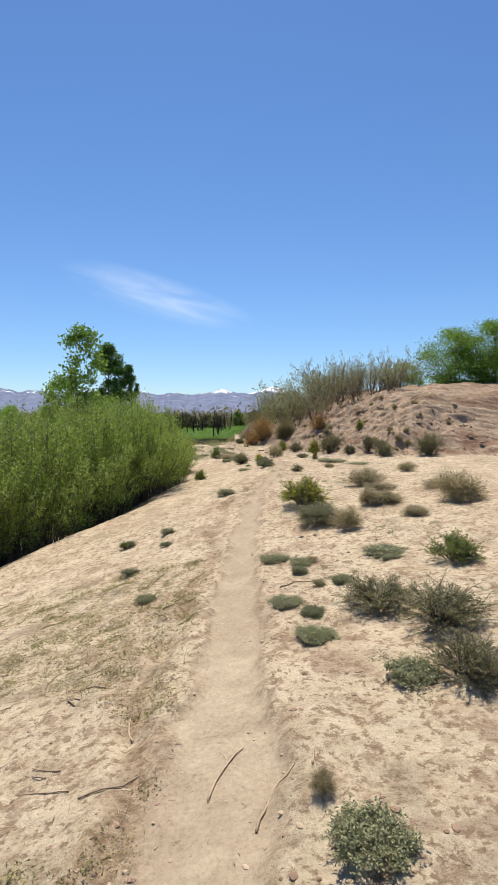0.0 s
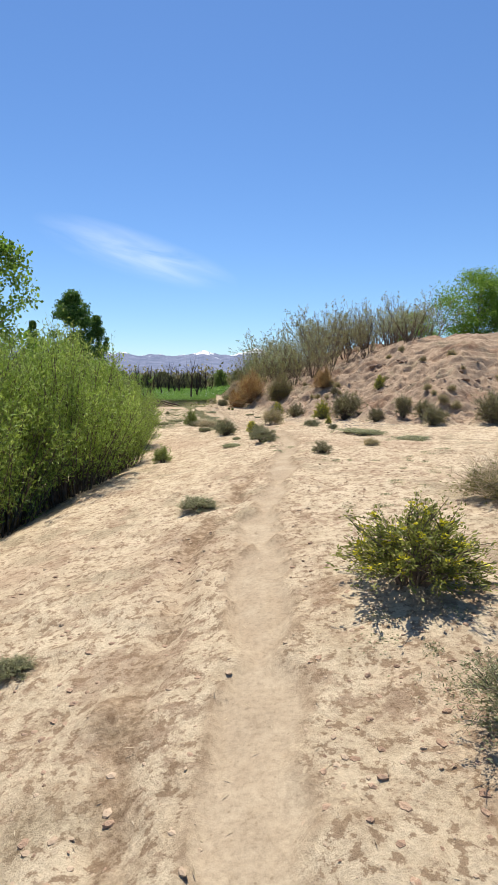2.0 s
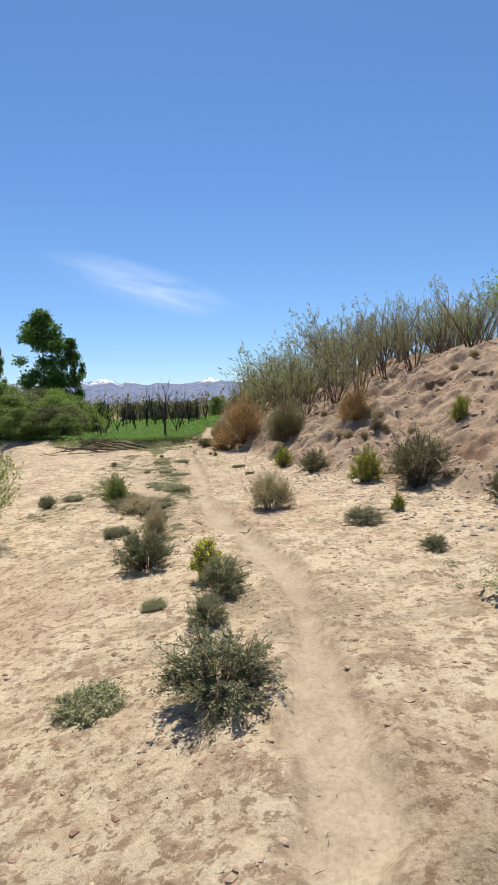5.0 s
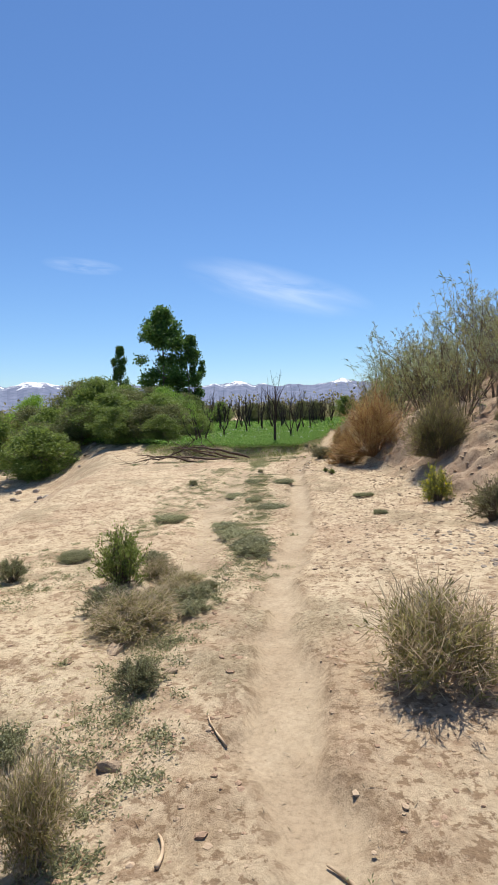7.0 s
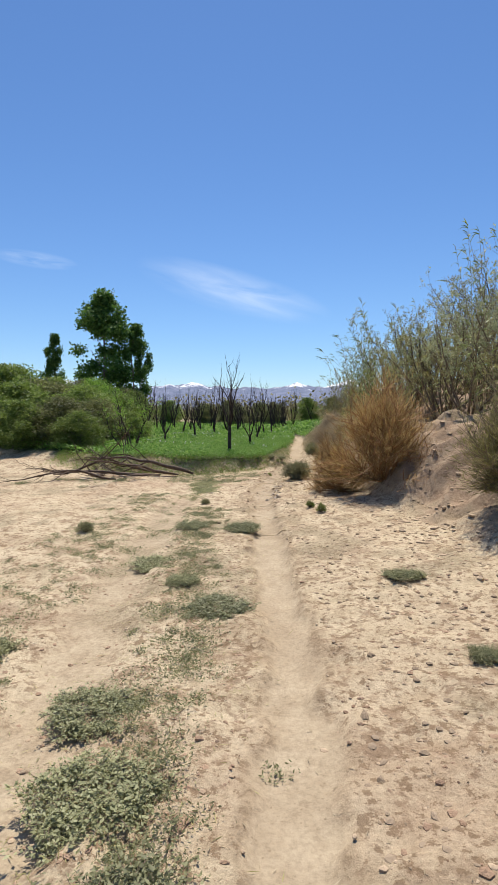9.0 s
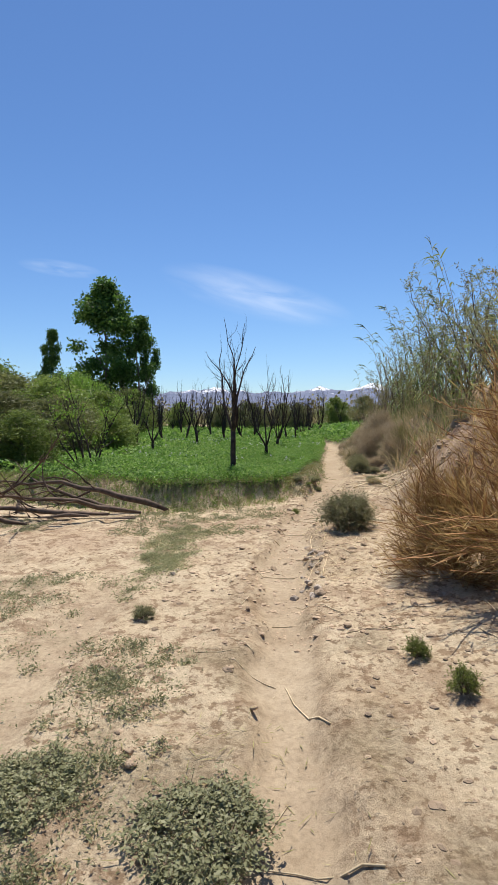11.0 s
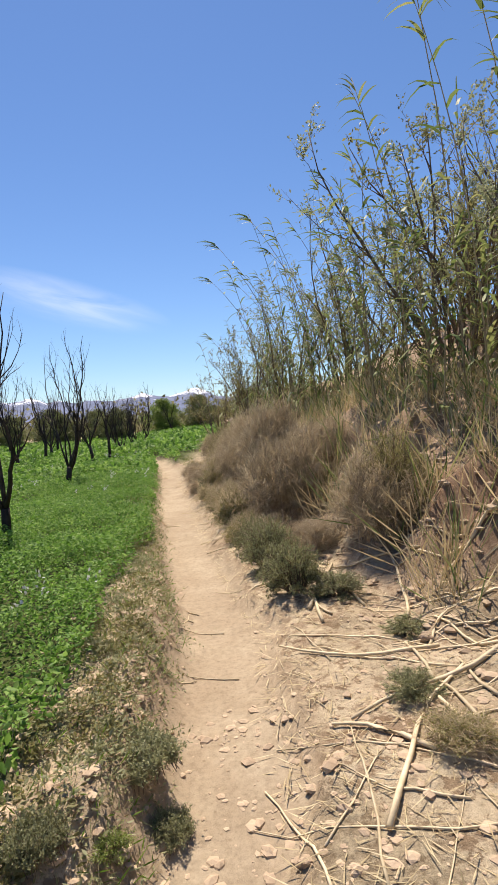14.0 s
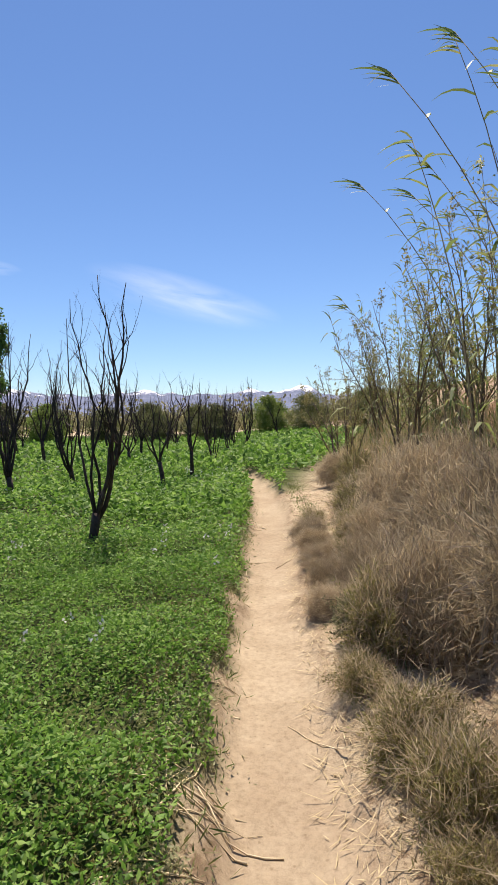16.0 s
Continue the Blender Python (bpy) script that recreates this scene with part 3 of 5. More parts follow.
def build_cloud(name, yaw, up, wide, high, tilt, seed, strength):
    """A thin wisp of cirrus, far beyond everything."""
    m, t, bsdf, out = nodes_of("cirrus")
    co = t.nodes.new("ShaderNodeTexCoord")
    mp = add(t, "ShaderNodeMapping")
    mp.inputs["Scale"].default_value = (1.0, 1.2, 1.0)
    mp.inputs["Location"].default_value = (seed, seed * 0.7, 0)
    t.links.new(co.outputs["UV"], mp.inputs["Vector"])
    nz = add(t, "ShaderNodeTexNoise", Scale=2.4, Detail=7.0, Roughness=0.55, Distortion=0.5)
    t.links.new(mp.outputs[0], nz.inputs["Vector"])
    gr = t.nodes.new("ShaderNodeTexGradient")
    gr.gradient_type = "SPHERICAL"
    m2 = add(t, "ShaderNodeMapping")
    m2.inputs["Location"].default_value = (-1, -1, 0)
    m2.inputs["Scale"].default_value = (2, 2, 1)
    t.links.new(co.outputs["UV"], m2.inputs["Vector"])
    t.links.new(m2.outputs[0], gr.inputs[0])
    a = t.nodes.new("ShaderNodeMath")
    a.operation = "MULTIPLY"
    t.links.new(ramp(t, nz.outputs[0], [(0.30, (0, 0, 0)), (0.75, (1, 1, 1))]), a.inputs[0])
    t.links.new(ramp(t, gr.outputs[1], [(0.0, (0, 0, 0)), (0.75, (strength, strength, strength))]), a.inputs[1])
    tr, em = t.nodes.new("ShaderNodeBsdfTransparent"), t.nodes.new("ShaderNodeEmission")
    em.inputs["Color"].default_value, em.inputs["Strength"].default_value = (0.80, 0.88, 1.0, 1), 0.95
    mx = t.nodes.new("ShaderNodeMixShader")
    for s_, i_ in ((a.outputs[0], 0), (tr.outputs[0], 1), (em.outputs[0], 2)):
        t.links.new(s_, mx.inputs[i_])
    t.links.new(mx.outputs[0], out.inputs["Surface"])
    R = 4300
    verts, faces, uvs, N = [], [], [], 12
    for j in range(N + 1):
        for i in range(N + 1):
            u, v = i / N - 0.5, j / N - 0.5
            ya = radians(yaw - u * wide * math.cos(radians(tilt)) - v * high * math.sin(radians(tilt)))
            el = radians(up + v * high * math.cos(radians(tilt)) - u * wide * math.sin(radians(tilt)))
            verts.append((-R * math.sin(ya) * math.cos(el), R * math.cos(ya) * math.cos(el), R * math.sin(el)))
    for j in range(N):
        for i in range(N):
            a_ = j * (N + 1) + i
            faces.append((a_, a_ + 1, a_ + N + 2, a_ + N + 1))
    me = bpy.data.meshes.new(name)
    me.from_pydata(verts, [], faces)
    uv = me.uv_layers.new()
    for lp in me.loops:
        uv.data[lp.index].uv = ((lp.vertex_index % (N + 1)) / N, (lp.vertex_index // (N + 1)) / N)
    me.materials.append(m)
    ob = new(name, me)
    ob.visible_shadow = False
    return tagged(ob, "thin white wisp of high cloud in a blue sky", "cloud", kind="structure")


build_cloud("cloud", 9.4, 12.4, 21, 4.6, 14, 0.3, 0.46)
build_cloud("cloud", 29.0, 14.5, 8, 1.6, 3, 3.1, 0.35)

# ---- shrub patterns ----
P_grey = [shrub_pattern("grey_shrub", 0.6, 0.35, M_grey, 70, 9000, 0.018, 0.42, 0.8, dead=60) for _ in range(3)]
P_dark = [shrub_pattern("dark_shrub", 0.8, 0.5, M_dark, 90, 9500, 0.021, 0.38, 0.8, dead=160) for _ in range(3)]
P_dry = [shrub_pattern("dry_shrub", 0.6, 0.35, M_olive, 80, 5200, 0.026, 0.24, 0.9, dead=1500, lump=0.5, wood_mat=M_twig, stout=0.5) for _ in range(3)]
P_yellow = [shrub_pattern("yellow_bush", 0.7, 0.42, M_yellow, 80, 9500, 0.021, 0.38, 1.3, flowers=120, flower_mat=M_flower, lump=0.4) for _ in range(2)]
P_cushion = [shrub_pattern("cushion_plant", 0.5, 0.12, M_mat, 90, 7500, 0.017, 0.5, 0.4, 0.1, lump=0.55, base=0.8) for _ in range(3)]
P_fresh = [shrub_pattern("green_shrub", 0.6, 0.35, M_fresh, 60, 5200, 0.023, 0.42, 0.9, lump=0.4) for _ in range(2)]
P_orange = [shrub_pattern("rusty_broom", 1.9, 1.8, M_orange, 80, 24000, 0.10, 0.034, 1.5, 0.5, lump=0.6, side=11, base=0.12, lift=-0.03, wood_mat=M_rust, stout=0.75, twig_from=0.45)]
P_olive = [shrub_pattern("olive_broom", 1.4, 1.6, M_olive, 80, 17000, 0.085, 0.065, 1.3, 0.35, lump=0.55, side=9, base=0.2, lift=0.0, stout=0.6)]
P_heap = [shrub_pattern("dead_brush", 1.1, 0.9, M_heap, 130, 15000, 0.085, 0.045, 0.9, 0.35, lump=0.7, side=9, base=0.8, wood_mat=M_twig, stout=0.4) for _ in range(2)]
P_willow = [willow_pattern(3.0, 3.0) for _ in range(3)]
P_thick = [shrub_pattern("thick_shrub", 0.7, 0.45, M_grey, 130, 26000, 0.014, 0.36, 0.8, 0.35, dead=90, lump=0.5, side=5, base=0.4, stout=0.5)]
P_bloom = [shrub_pattern("flowering_bush", 0.32, 0.36, M_yellow, 60, 7000, 0.014, 0.38, 1.3, flowers=120, flower_mat=M_flower, lump=0.4)]

G_SH = "low shrubs beside the path"


def shrub(kind, x, y, w, h, label):
    pats, pw, ph, cat = {"grey": (P_grey, 0.6, 0.35, "shrub"), "dark": (P_dark, 0.8, 0.5, "shrub"), "dry": (P_dry, 0.6, 0.35, "shrub"), "yellow": (P_yellow, 0.7, 0.42, "shrub"),
                         "cushion": (P_cushion, 0.5, 0.12, "cushion plant"), "fresh": (P_fresh, 0.6, 0.35, "shrub"), "orange": (P_orange, 1.9, 1.8, "broom bush"),
                         "olive": (P_olive, 1.4, 1.6, "broom bush"), "heap": (P_heap, 1.1, 0.9, "brushwood"), "thick": (P_thick, 0.7, 0.45, "shrub"), "bloom": (P_bloom, 0.32, 0.36, "shrub")}[kind]
    if kind == "cushion":
        w, h = w * 1.3, h * 0.42
    return put(random.choice(pats), x, y + 0.3 * w, w, h, pw, ph, label, cat, G_SH if kind not in ("orange", "olive", "heap") else "")


GREY, DRY, DARK = "low grey-green shrub on dry pale soil", "dry twiggy shrub with sparse olive leaves on bare soil", "dark olive shrub at the foot of the stony bank"
CUSH, YEL, FRE = "flat grey-green cushion plant on dry soil", "yellow-green bush with small yellow flowers beside the path", "fresh green shrub on dry soil"
shrub("yellow", 0.82, 7.85, 1.0, 0.43, YEL)
shrub("thick", 0.90, 6.75, 0.80, 0.33, GREY)
shrub("dry", 1.2, 6.45, 0.50, 0.30, DRY)
shrub("dark", 1.00, 3.87, 0.72, 0.25, GREY)
shrub("dark", 1.30, 3.40, 0.75, 0.30, GREY)
shrub("dark", 1.18, 2.70, 0.55, 0.27, DRY)
shrub("cushion", 0.92, 2.80, 0.34, 0.14, CUSH)
shrub("fresh", 1.89, 4.75, 0.60, 0.26, FRE)
shrub("cushion", 1.39, 5.20, 0.50, 0.12, CUSH)
shrub("dry", 1.95, 7.65, 0.65, 0.20, DRY)
shrub("dry", 2.14, 6.80, 0.40, 0.13, DRY)
shrub("dry", 2.12, 9.50, 0.95, 0.36, DRY)
shrub("dry", 1.75, 7.65, 0.40, 0.28, DRY)
shrub("dry", 2.97, 7.40, 0.90, 0.46, DRY)
shrub("dry", 3.55, 11.9, 0.60, 0.22, DRY)
shrub("cushion", 0.42, 1.66, 0.34, 0.17, CUSH)
shrub("cushion", 0.46, 3.48, 0.32, 0.12, CUSH)
shrub("cushion", 0.30, 4.15, 0.30, 0.09, CUSH)
shrub("cushion", 0.28, 5.45, 0.34, 0.12, CUSH)
shrub("cushion", 0.48, 4.98, 0.17, 0.12, CUSH)
shrub("cushion", 0.80, 4.56, 0.16, 0.14, CUSH)
shrub("dry", 0.60, 4.56, 0.17, 0.07, DRY)
shrub("cushion", 0.48, 3.92, 0.21, 0.14, CUSH)
shrub("cushion", -0.99, 5.00, 0.22, 0.1, CUSH)
shrub("dry", 0.64, 5.36, 0.21, 0.06, DRY)
shrub("cushion", 0.46, 3.51, 0.24, 0.12, CUSH)
shrub("cushion", 1.40, 5.31, 0.41, 0.12, CUSH)
shrub("cushion", 0.83, 4.57, 0.20, 0.1, CUSH)
shrub("dry", 2.23, 8.88, 0.79, 0.12, DRY)
shrub("dry", 2.03, 7.76, 0.65, 0.14, DRY)
shrub("dry", 3.20, 8.49, 0.98, 0.14, DRY)
shrub("dry", 2.14, 6.79, 0.43, 0.12, DRY)
shrub("cushion", 0.52, 5.25, 0.26, 0.10, CUSH)
shrub("dry", 0.29, 2.02, 0.14, 0.09, DRY)
shrub("dark", 1.19, 13.05, 0.40, 0.19, GREY)
shrub("dry", 2.04, 13.60, 0.34, 0.13, DRY)
shrub("cushion", 2.90, 14.2, 0.62, 0.10, CUSH)
shrub("cushion", 2.46, 15.6, 1.00, 0.18, CUSH)
shrub("yellow", 2.61, 21.5, 0.70, 0.62, YEL)
shrub("dark", 3.15, 20.4, 1.30, 0.82, DARK)
shrub("dark", 3.55, 18.9, 0.55, 0.42, DARK)
shrub("dark", 4.17, 18.7, 0.55, 0.60, DARK)
shrub("dark", 4.50, 18.2, 0.60, 0.50, DARK)
shrub("dark", 4.30, 17.0, 0.70, 0.52, DARK)
shrub("dark", 5.85, 17.2, 1.10, 0.80, DARK)
shrub("dark", 2.08, 23.6, 0.85, 0.52, DARK)
shrub("yellow", 1.58, 25.0, 0.55, 0.52, "olive-green bush at the foot of the bank")
shrub("yellow", 4.74, 23.1, 0.44, 0.56, "yellow-green bush on the stony bank")
shrub("dark", 3.50, 24.4, 0.40, 0.30, DARK)
shrub("orange", 3.34, 25.5, 1.15, 0.95, "rusty orange dry broom bush on the bank")
shrub("orange", 0.15, 29.3, 1.1, 1.0, "rusty orange dry broom bush beside the path")
shrub("orange", 0.78, 28.7, 2.2, 1.75, "tall rusty orange dry broom bush beside the path")
shrub("olive", 1.85, 26.7, 1.45, 1.55, "olive-brown broom bush on the bank")
shrub("grey", -0.45, 10.5, 0.5, 0.15, GREY)
shrub("grey", -1.22, 7.95, 0.30, 0.10, GREY)
shrub("grey", -1.12, 7.20, 0.23, 0.06, GREY)
shrub("grey", -1.72, 7.70, 0.22, 0.10, GREY)
shrub("grey", -1.37, 6.05, 0.30, 0.10, GREY)
shrub("fresh", -1.80, 7.7, 0.22, 0.12, FRE)
shrub("grey", 0.47, 15.2, 0.70, 0.28, GREY)
shrub("bloom", 0.31, 17.05, 0.32, 0.36, YEL)
shrub("grey", 0.44, 16.65, 0.44, 0.30, GREY)
shrub("grey", 0.37, 16.2, 0.32, 0.20, GREY)
shrub("grey", -0.23, 17.5, 0.62, 0.38, GREY)
shrub("cushion", -0.80, 19.0, 0.32, 0.18, CUSH)
shrub("cushion", -0.02, 16.65, 0.20, 0.10, CUSH)
shrub("cushion", -0.11, 15.4, 0.37, 0.14, CUSH)
shrub("fresh", -1.36, 14.9, 0.45, 0.32, FRE)
shrub("fresh", -1.32, 21.2, 0.55, 0.48, FRE)
shrub("dry", -0.80, 20.2, 0.70, 0.20, DRY)
WEED = "dry grey weeds in a tangled clump beside the track"
shrub("dry", -0.82, 20.35, 0.70, 0.24, WEED)
shrub("grey", -1.10, 20.56, 0.51, 0.2, WEED)
shrub("dry", -0.83, 21.28, 0.57, 0.13, WEED)
shrub("grey", -0.47, 20.64, 0.34, 0.08, WEED)
shrub("dry", -0.83, 20.78, 0.43, 0.14, WEED)
shrub("grey", -1.35, 22.02, 0.36, 0.12, WEED)
shrub("dry", -1.08, 21.50, 0.49, 0.2, WEED)
shrub("dry", -0.78, 21.10, 0.31, 0.12, WEED)
shrub("cushion", -0.77, 21.56, 0.22, 0.08, WEED)
shrub("grey", -0.53, 21.18, 0.20, 0.08, WEED)
shrub("grey", -0.58, 20.9, 0.40, 0.12, GREY)
shrub("grey", -0.43, 19.6, 0.34, 0.17, GREY)
shrub("dry", -0.30, 18.6, 0.32, 0.36, DRY)
shrub("cushion", -0.54, 22.6, 0.50, 0.16, CUSH)
shrub("grey", -0.44, 22.2, 0.50, 0.14, GREY)
shrub("cushion", -0.82, 23.1, 0.50, 0.13, CUSH)
shrub("cushion", -1.10, 23.7, 0.45, 0.12, CUSH)
shrub("cushion", -1.52, 26.0, 0.48, 0.10, CUSH)
shrub("cushion", -1.15, 25.6, 0.30, 0.10, CUSH)
shrub("grey", -2.70, 27.2, 0.26, 0.13, GREY)
shrub("cushion", -2.05, 24.2, 0.50, 0.15, CUSH)
shrub("cushion", 0.57, 25.7, 0.34, 0.10, CUSH)
shrub("cushion", 0.80, 24.4, 0.20, 0.10, CUSH)
shrub("cushion", -0.77, 25.0, 0.50, 0.10, CUSH)
shrub("grey", -2.37, 21.3, 0.36, 0.24, GREY)
shrub("cushion", -2.20, 22.0, 0.36, 0.16, CUSH)
shrub("grey", 1.83, 18.4, 0.58, 0.18, GREY)
shrub("yellow", 2.33, 18.95, 0.22, 0.22, YEL)
shrub("grey", 2.13, 17.25, 0.30, 0.13, GREY)
shrub("dry", 0.97, 19.6, 0.75, 0.50, "dry grassy grey-green shrub on bare soil")
shrub("cushion", -0.93, 27.2, 0.44, 0.12, CUSH)
shrub("thick", -0.47, 31.62, 0.44, 0.32, "dense grey-green shrub beside the path")
shrub("thick", -0.52, 30.85, 0.74, 0.42, "dense grey-green shrub with dry twigs beside the path")
shrub("grey", 0.00, 34.15, 0.24, 0.08, GREY)
shrub("grey", -0.19, 33.70, 0.22, 0.09, "small blue-grey tuft among fallen reeds")
shrub("dry", -0.16, 33.45, 0.28, 0.08, DRY)
shrub("cushion", -1.00, 33.55, 0.20, 0.15, "small dark weed on the crumbling verge")
shrub("fresh", -1.06, 33.33, 0.13, 0.05, "small green weed on the crumbling verge")
shrub("cushion", -1.20, 33.28, 0.14, 0.13, "half-dry weed on the crumbling verge")
shrub("cushion", -0.94, 33.46, 0.13, 0.12, "half-dry weed on the crumbling verge")
shrub("fresh", -0.22, 28.4, 0.16, 0.10, FRE)
shrub("fresh", -0.08, 28.1, 0.16, 0.11, FRE)
shrub("grey", -1.67, 28.8, 0.17, 0.09, GREY)
shrub("cushion", -1.5, 27.3, 0.40, 0.12, CUSH)
shrub("fresh", -1.13, 32.25, 0.14, 0.07, FRE)
HEAP = "heap of dead brown brushwood at the foot of the bank"
shrub("heap", 0.02, 36.2, 1.15, 0.95, HEAP)
shrub("heap", 0.25, 34.9, 0.75, 0.55, HEAP)
shrub("olive", 0.38, 35.0, 0.60, 0.65, "half-dry olive bush on the bank")
shrub("heap", -0.16, 37.9, 0.85, 0.80, HEAP)
shrub("dry", -0.40, 36.4, 0.50, 0.34, DRY)
shrub("heap", -0.30, 38.8, 0.60, 0.50, HEAP)
shrub("dry", -0.42, 38.0, 0.50, 0.42, DRY)
shrub("heap", 0.30, 38.6, 1.10, 0.80, HEAP)
shrub("heap", 0.45, 36.6, 0.9, 0.5, HEAP)
shrub("olive", -0.10, 40.4, 0.80, 0.70, "half-dry olive bush on the bank")
shrub("olive", 0.10, 41.8, 0.80, 0.80, "half-dry olive bush on the bank")
shrub("heap", -0.05, 43.2, 0.80, 0.60, HEAP)
shrub("dry", -0.44, 35.9, 0.34, 0.2, DRY)
shrub("heap", 0.12, 37.3, 0.95, 1.00, HEAP)
shrub("dry", -0.38, 37.0, 0.45, 0.35, DRY)
shrub("dry", -0.28, 39.6, 0.50, 0.45, DRY)
shrub("dry", -0.30, 35.4, 0.42, 0.26, DRY)
for k in range(15):
    y = 34.7 + 0.43 * k
    s = rnd(0.28, 0.5)
    shrub(random.choice(("dry", "dry", "heap", "grey")), float(path_x(y)) + 0.34 + rnd(-0.04, 0.1), y, s, s * rnd(0.5, 0.8), "half-dry shrub along the path's edge")
shrub("heap", -0.02, 35.3, 0.5, 0.24, HEAP)
for x, y, w, h in ((-0.12, 39.3, 0.75, 0.60), (0.12, 39.9, 0.95, 0.85), (-0.15, 38.3, 0.65, 0.50), (0.25, 39.2, 1.0, 0.95), (-0.1, 36.9, 0.7, 0.55), (-0.05, 40.9, 0.8, 0.6)):
    shrub("heap", x, y, w, h, HEAP)
shrub("grey", -0.14, 34.6, 0.36, 0.13, GREY)

# ---- willow thicket in the gully ----
for x, y, w, top in ((-4.6, 11.2, 3.2, 1.35), (-3.7, 12.7, 2.8, 1.5), (-5.6, 10.2, 3.2, 1.3), (-4.9, 15.2, 3.2, 1.8), (-3.0, 19.0, 2.0, 1.2), (-2.3, 15.7, 1.5, 0.8), (-2.9, 14.2, 2.6, 1.8), (-2.55, 17.4, 1.5, 0.9), (-3.5, 16.6, 2.8, 1.9), (-6.6, 9.4, 3.2, 1.4), (-6.2, 13.2, 3.4, 1.7), (-6.0, 17.5, 3.4, 1.9), (-4.6, 20.2, 2.4, 1.3), (-9.5, 12.0, 3.6, 1.7), (-10, 18, 4, 2.0)):
    g = height(x, y)
    put(random.choice(P_willow), x, y, w, top - g, 3.0, 3.0, "dense light-green willow bush with dark bare stems below", "willow bush", "willows in the gully", 0.05)

CLODS = []
TUFT = "small brown dry tuft on the crumbling bank"
for k in range(34):
    x, y = rnd(2.6, 8.5), rnd(17.5, 28)
    if 0.6 < min(x - float(toe_x(y)), y - 17 - 0.3 * (x - 4.4)) < 6:
        s = rnd(0.16, 0.45)
        put(random.choice(P_dry), x, y, s, s * 0.7, 0.6, 0.35, TUFT, "dry tuft", "dry tufts on the bank")

for k in range(60):
    x, y = rnd(3.2, 9.5), rnd(18, 28)
    d = min(x - float(toe_x(y)), y - 17 - 0.3 * (x - 4.4))
    if 1.4 < d < 5.5 and grain(x, y, 1.6, 61) > -0.1:
        CLODS.append((x, y, rnd(0.12, 0.42)))

# ---- trees ----
def limb_geo(start, d, length, r, wander=0.12, lift=0.05, twigs=5, sides=5, depth=1, bends=7):
    """One crooked limb with its twigs. Returns the mesh and the lines for leaves."""
    g, lines_ = Geo(), []

    def grow(p, dd, ln, rr, level):
        pts = curve(p, dd, ln, bends if level == 0 else 4, wander * (1 + 0.5 * level), lift)
        n = len(pts) - 1
        g.tube(pts, [rr * (1 - 0.85 * k / n) for k in range(n + 1)], sides if level == 0 else 3)
        lines_.append([along(pts, u)[0] for u in (0.0, 0.25, 0.5, 0.75, 0.999)])
        if level < depth:
            for _ in range(twigs if level == 0 else 3):
                u = rnd(0.25, 0.95)
                q, t_ = along(pts, u)
                grow(q, (t_ + any_way(0.3) * 0.75).normalized(), ln * rnd(0.18, 0.42) * (1.1 - 0.5 * u), rr * (1 - 0.85 * u) * 0.65, level + 1)

    grow(start, d, length, r, 0)
    return g, lines_


def burnt_tree_pattern(h, limbs, fork):
    """A charred fruit tree: a short trunk that forks into bare upward limbs."""
    root = new("burnt_tree")
    g = Geo()
    trunk = curve(Vector((0, 0, -0.12)), Vector((rnd(-0.15, 0.15), rnd(-0.15, 0.15), 1)).normalized(), fork + 0.12, 4, 0.10)
    g.tube(trunk, [0.055, 0.042, 0.038, 0.038, 0.036], 7)
    part("trunk", g, M_char, root, smooth=True)
    for k in range(limbs):
        a = 2 * math.pi * (k + rnd(-0.3, 0.3)) / limbs
        sp = rnd(0.15, 0.6)
        d = Vector((math.cos(a) * sp, math.sin(a) * sp, 1)).normalized()
        lg, _ = limb_geo(trunk[-1] - Vector((0, 0, rnd(0.0, 0.10))), d, (h - fork) * rnd(0.7, 1.15), rnd(0.013, 0.024), 0.32, 0.22, 7, 5, 2, 10)
        part("limb", lg, M_char, root, smooth=True)
    return park(root)


def bank_tree_pattern(h, leaves, mat_, twig_mat):
    root = new("bank_tree")
    lines_ = []
    for k in range(7):
        a = 2 * math.pi * (k + rnd(-0.3, 0.3)) / 7
        sp = rnd(0.2, 0.75)
        d = Vector((math.cos(a) * sp, math.sin(a) * sp, 1)).normalized()
        lg, ln = limb_geo(Vector((math.cos(a) * 0.1, math.sin(a) * 0.1, -0.1)), d, h * rnd(0.7, 1.1), rnd(0.018, 0.03), 0.2, 0.10, 9, 4, 2, 7)
        part("limb", lg, twig_mat, root, smooth=True)
        lines_ += ln
    P, D, L, W = leaves_on(lines_, int(leaves * 1.5), 0.25, 0.04, 0.5, 0.5, 0.05, 0.5)
    cloud_of_leaves("foliage", P, D, L, W, mat_, root)
    return park(root)


def tree(pattern, x, y, h, ph, wide, label, category, group="", turn=0.0, base=None):
    z = height(x, y) if base is None else base
    ob = copy_thing(pattern, pose(x, y, z, 0, 0, turn))
    ob.scale = (h / ph * wide, h / ph * wide, h / ph)
    return tagged(ob, label, category, group)


P_burnt = [burnt_tree_pattern(2.2, 6, 0.62), burnt_tree_pattern(2.1, 4, 0.35), burnt_tree_pattern(2.3, 6, 0.3), burnt_tree_pattern(2.0, 5, 0.55)]
BURNT = "bare charred fruit tree with thin upright limbs in the green field"
G_BURNT = "burnt trees in the green field"


def burnt(x, y, h, k, turn):
    ob = copy_thing(P_burnt[k], pose(x, y, height(x, y), 0, 0, turn))
    ob.scale = (h / 2.05,) * 3
    return tagged(ob, BURNT, "dead tree", G_BURNT)


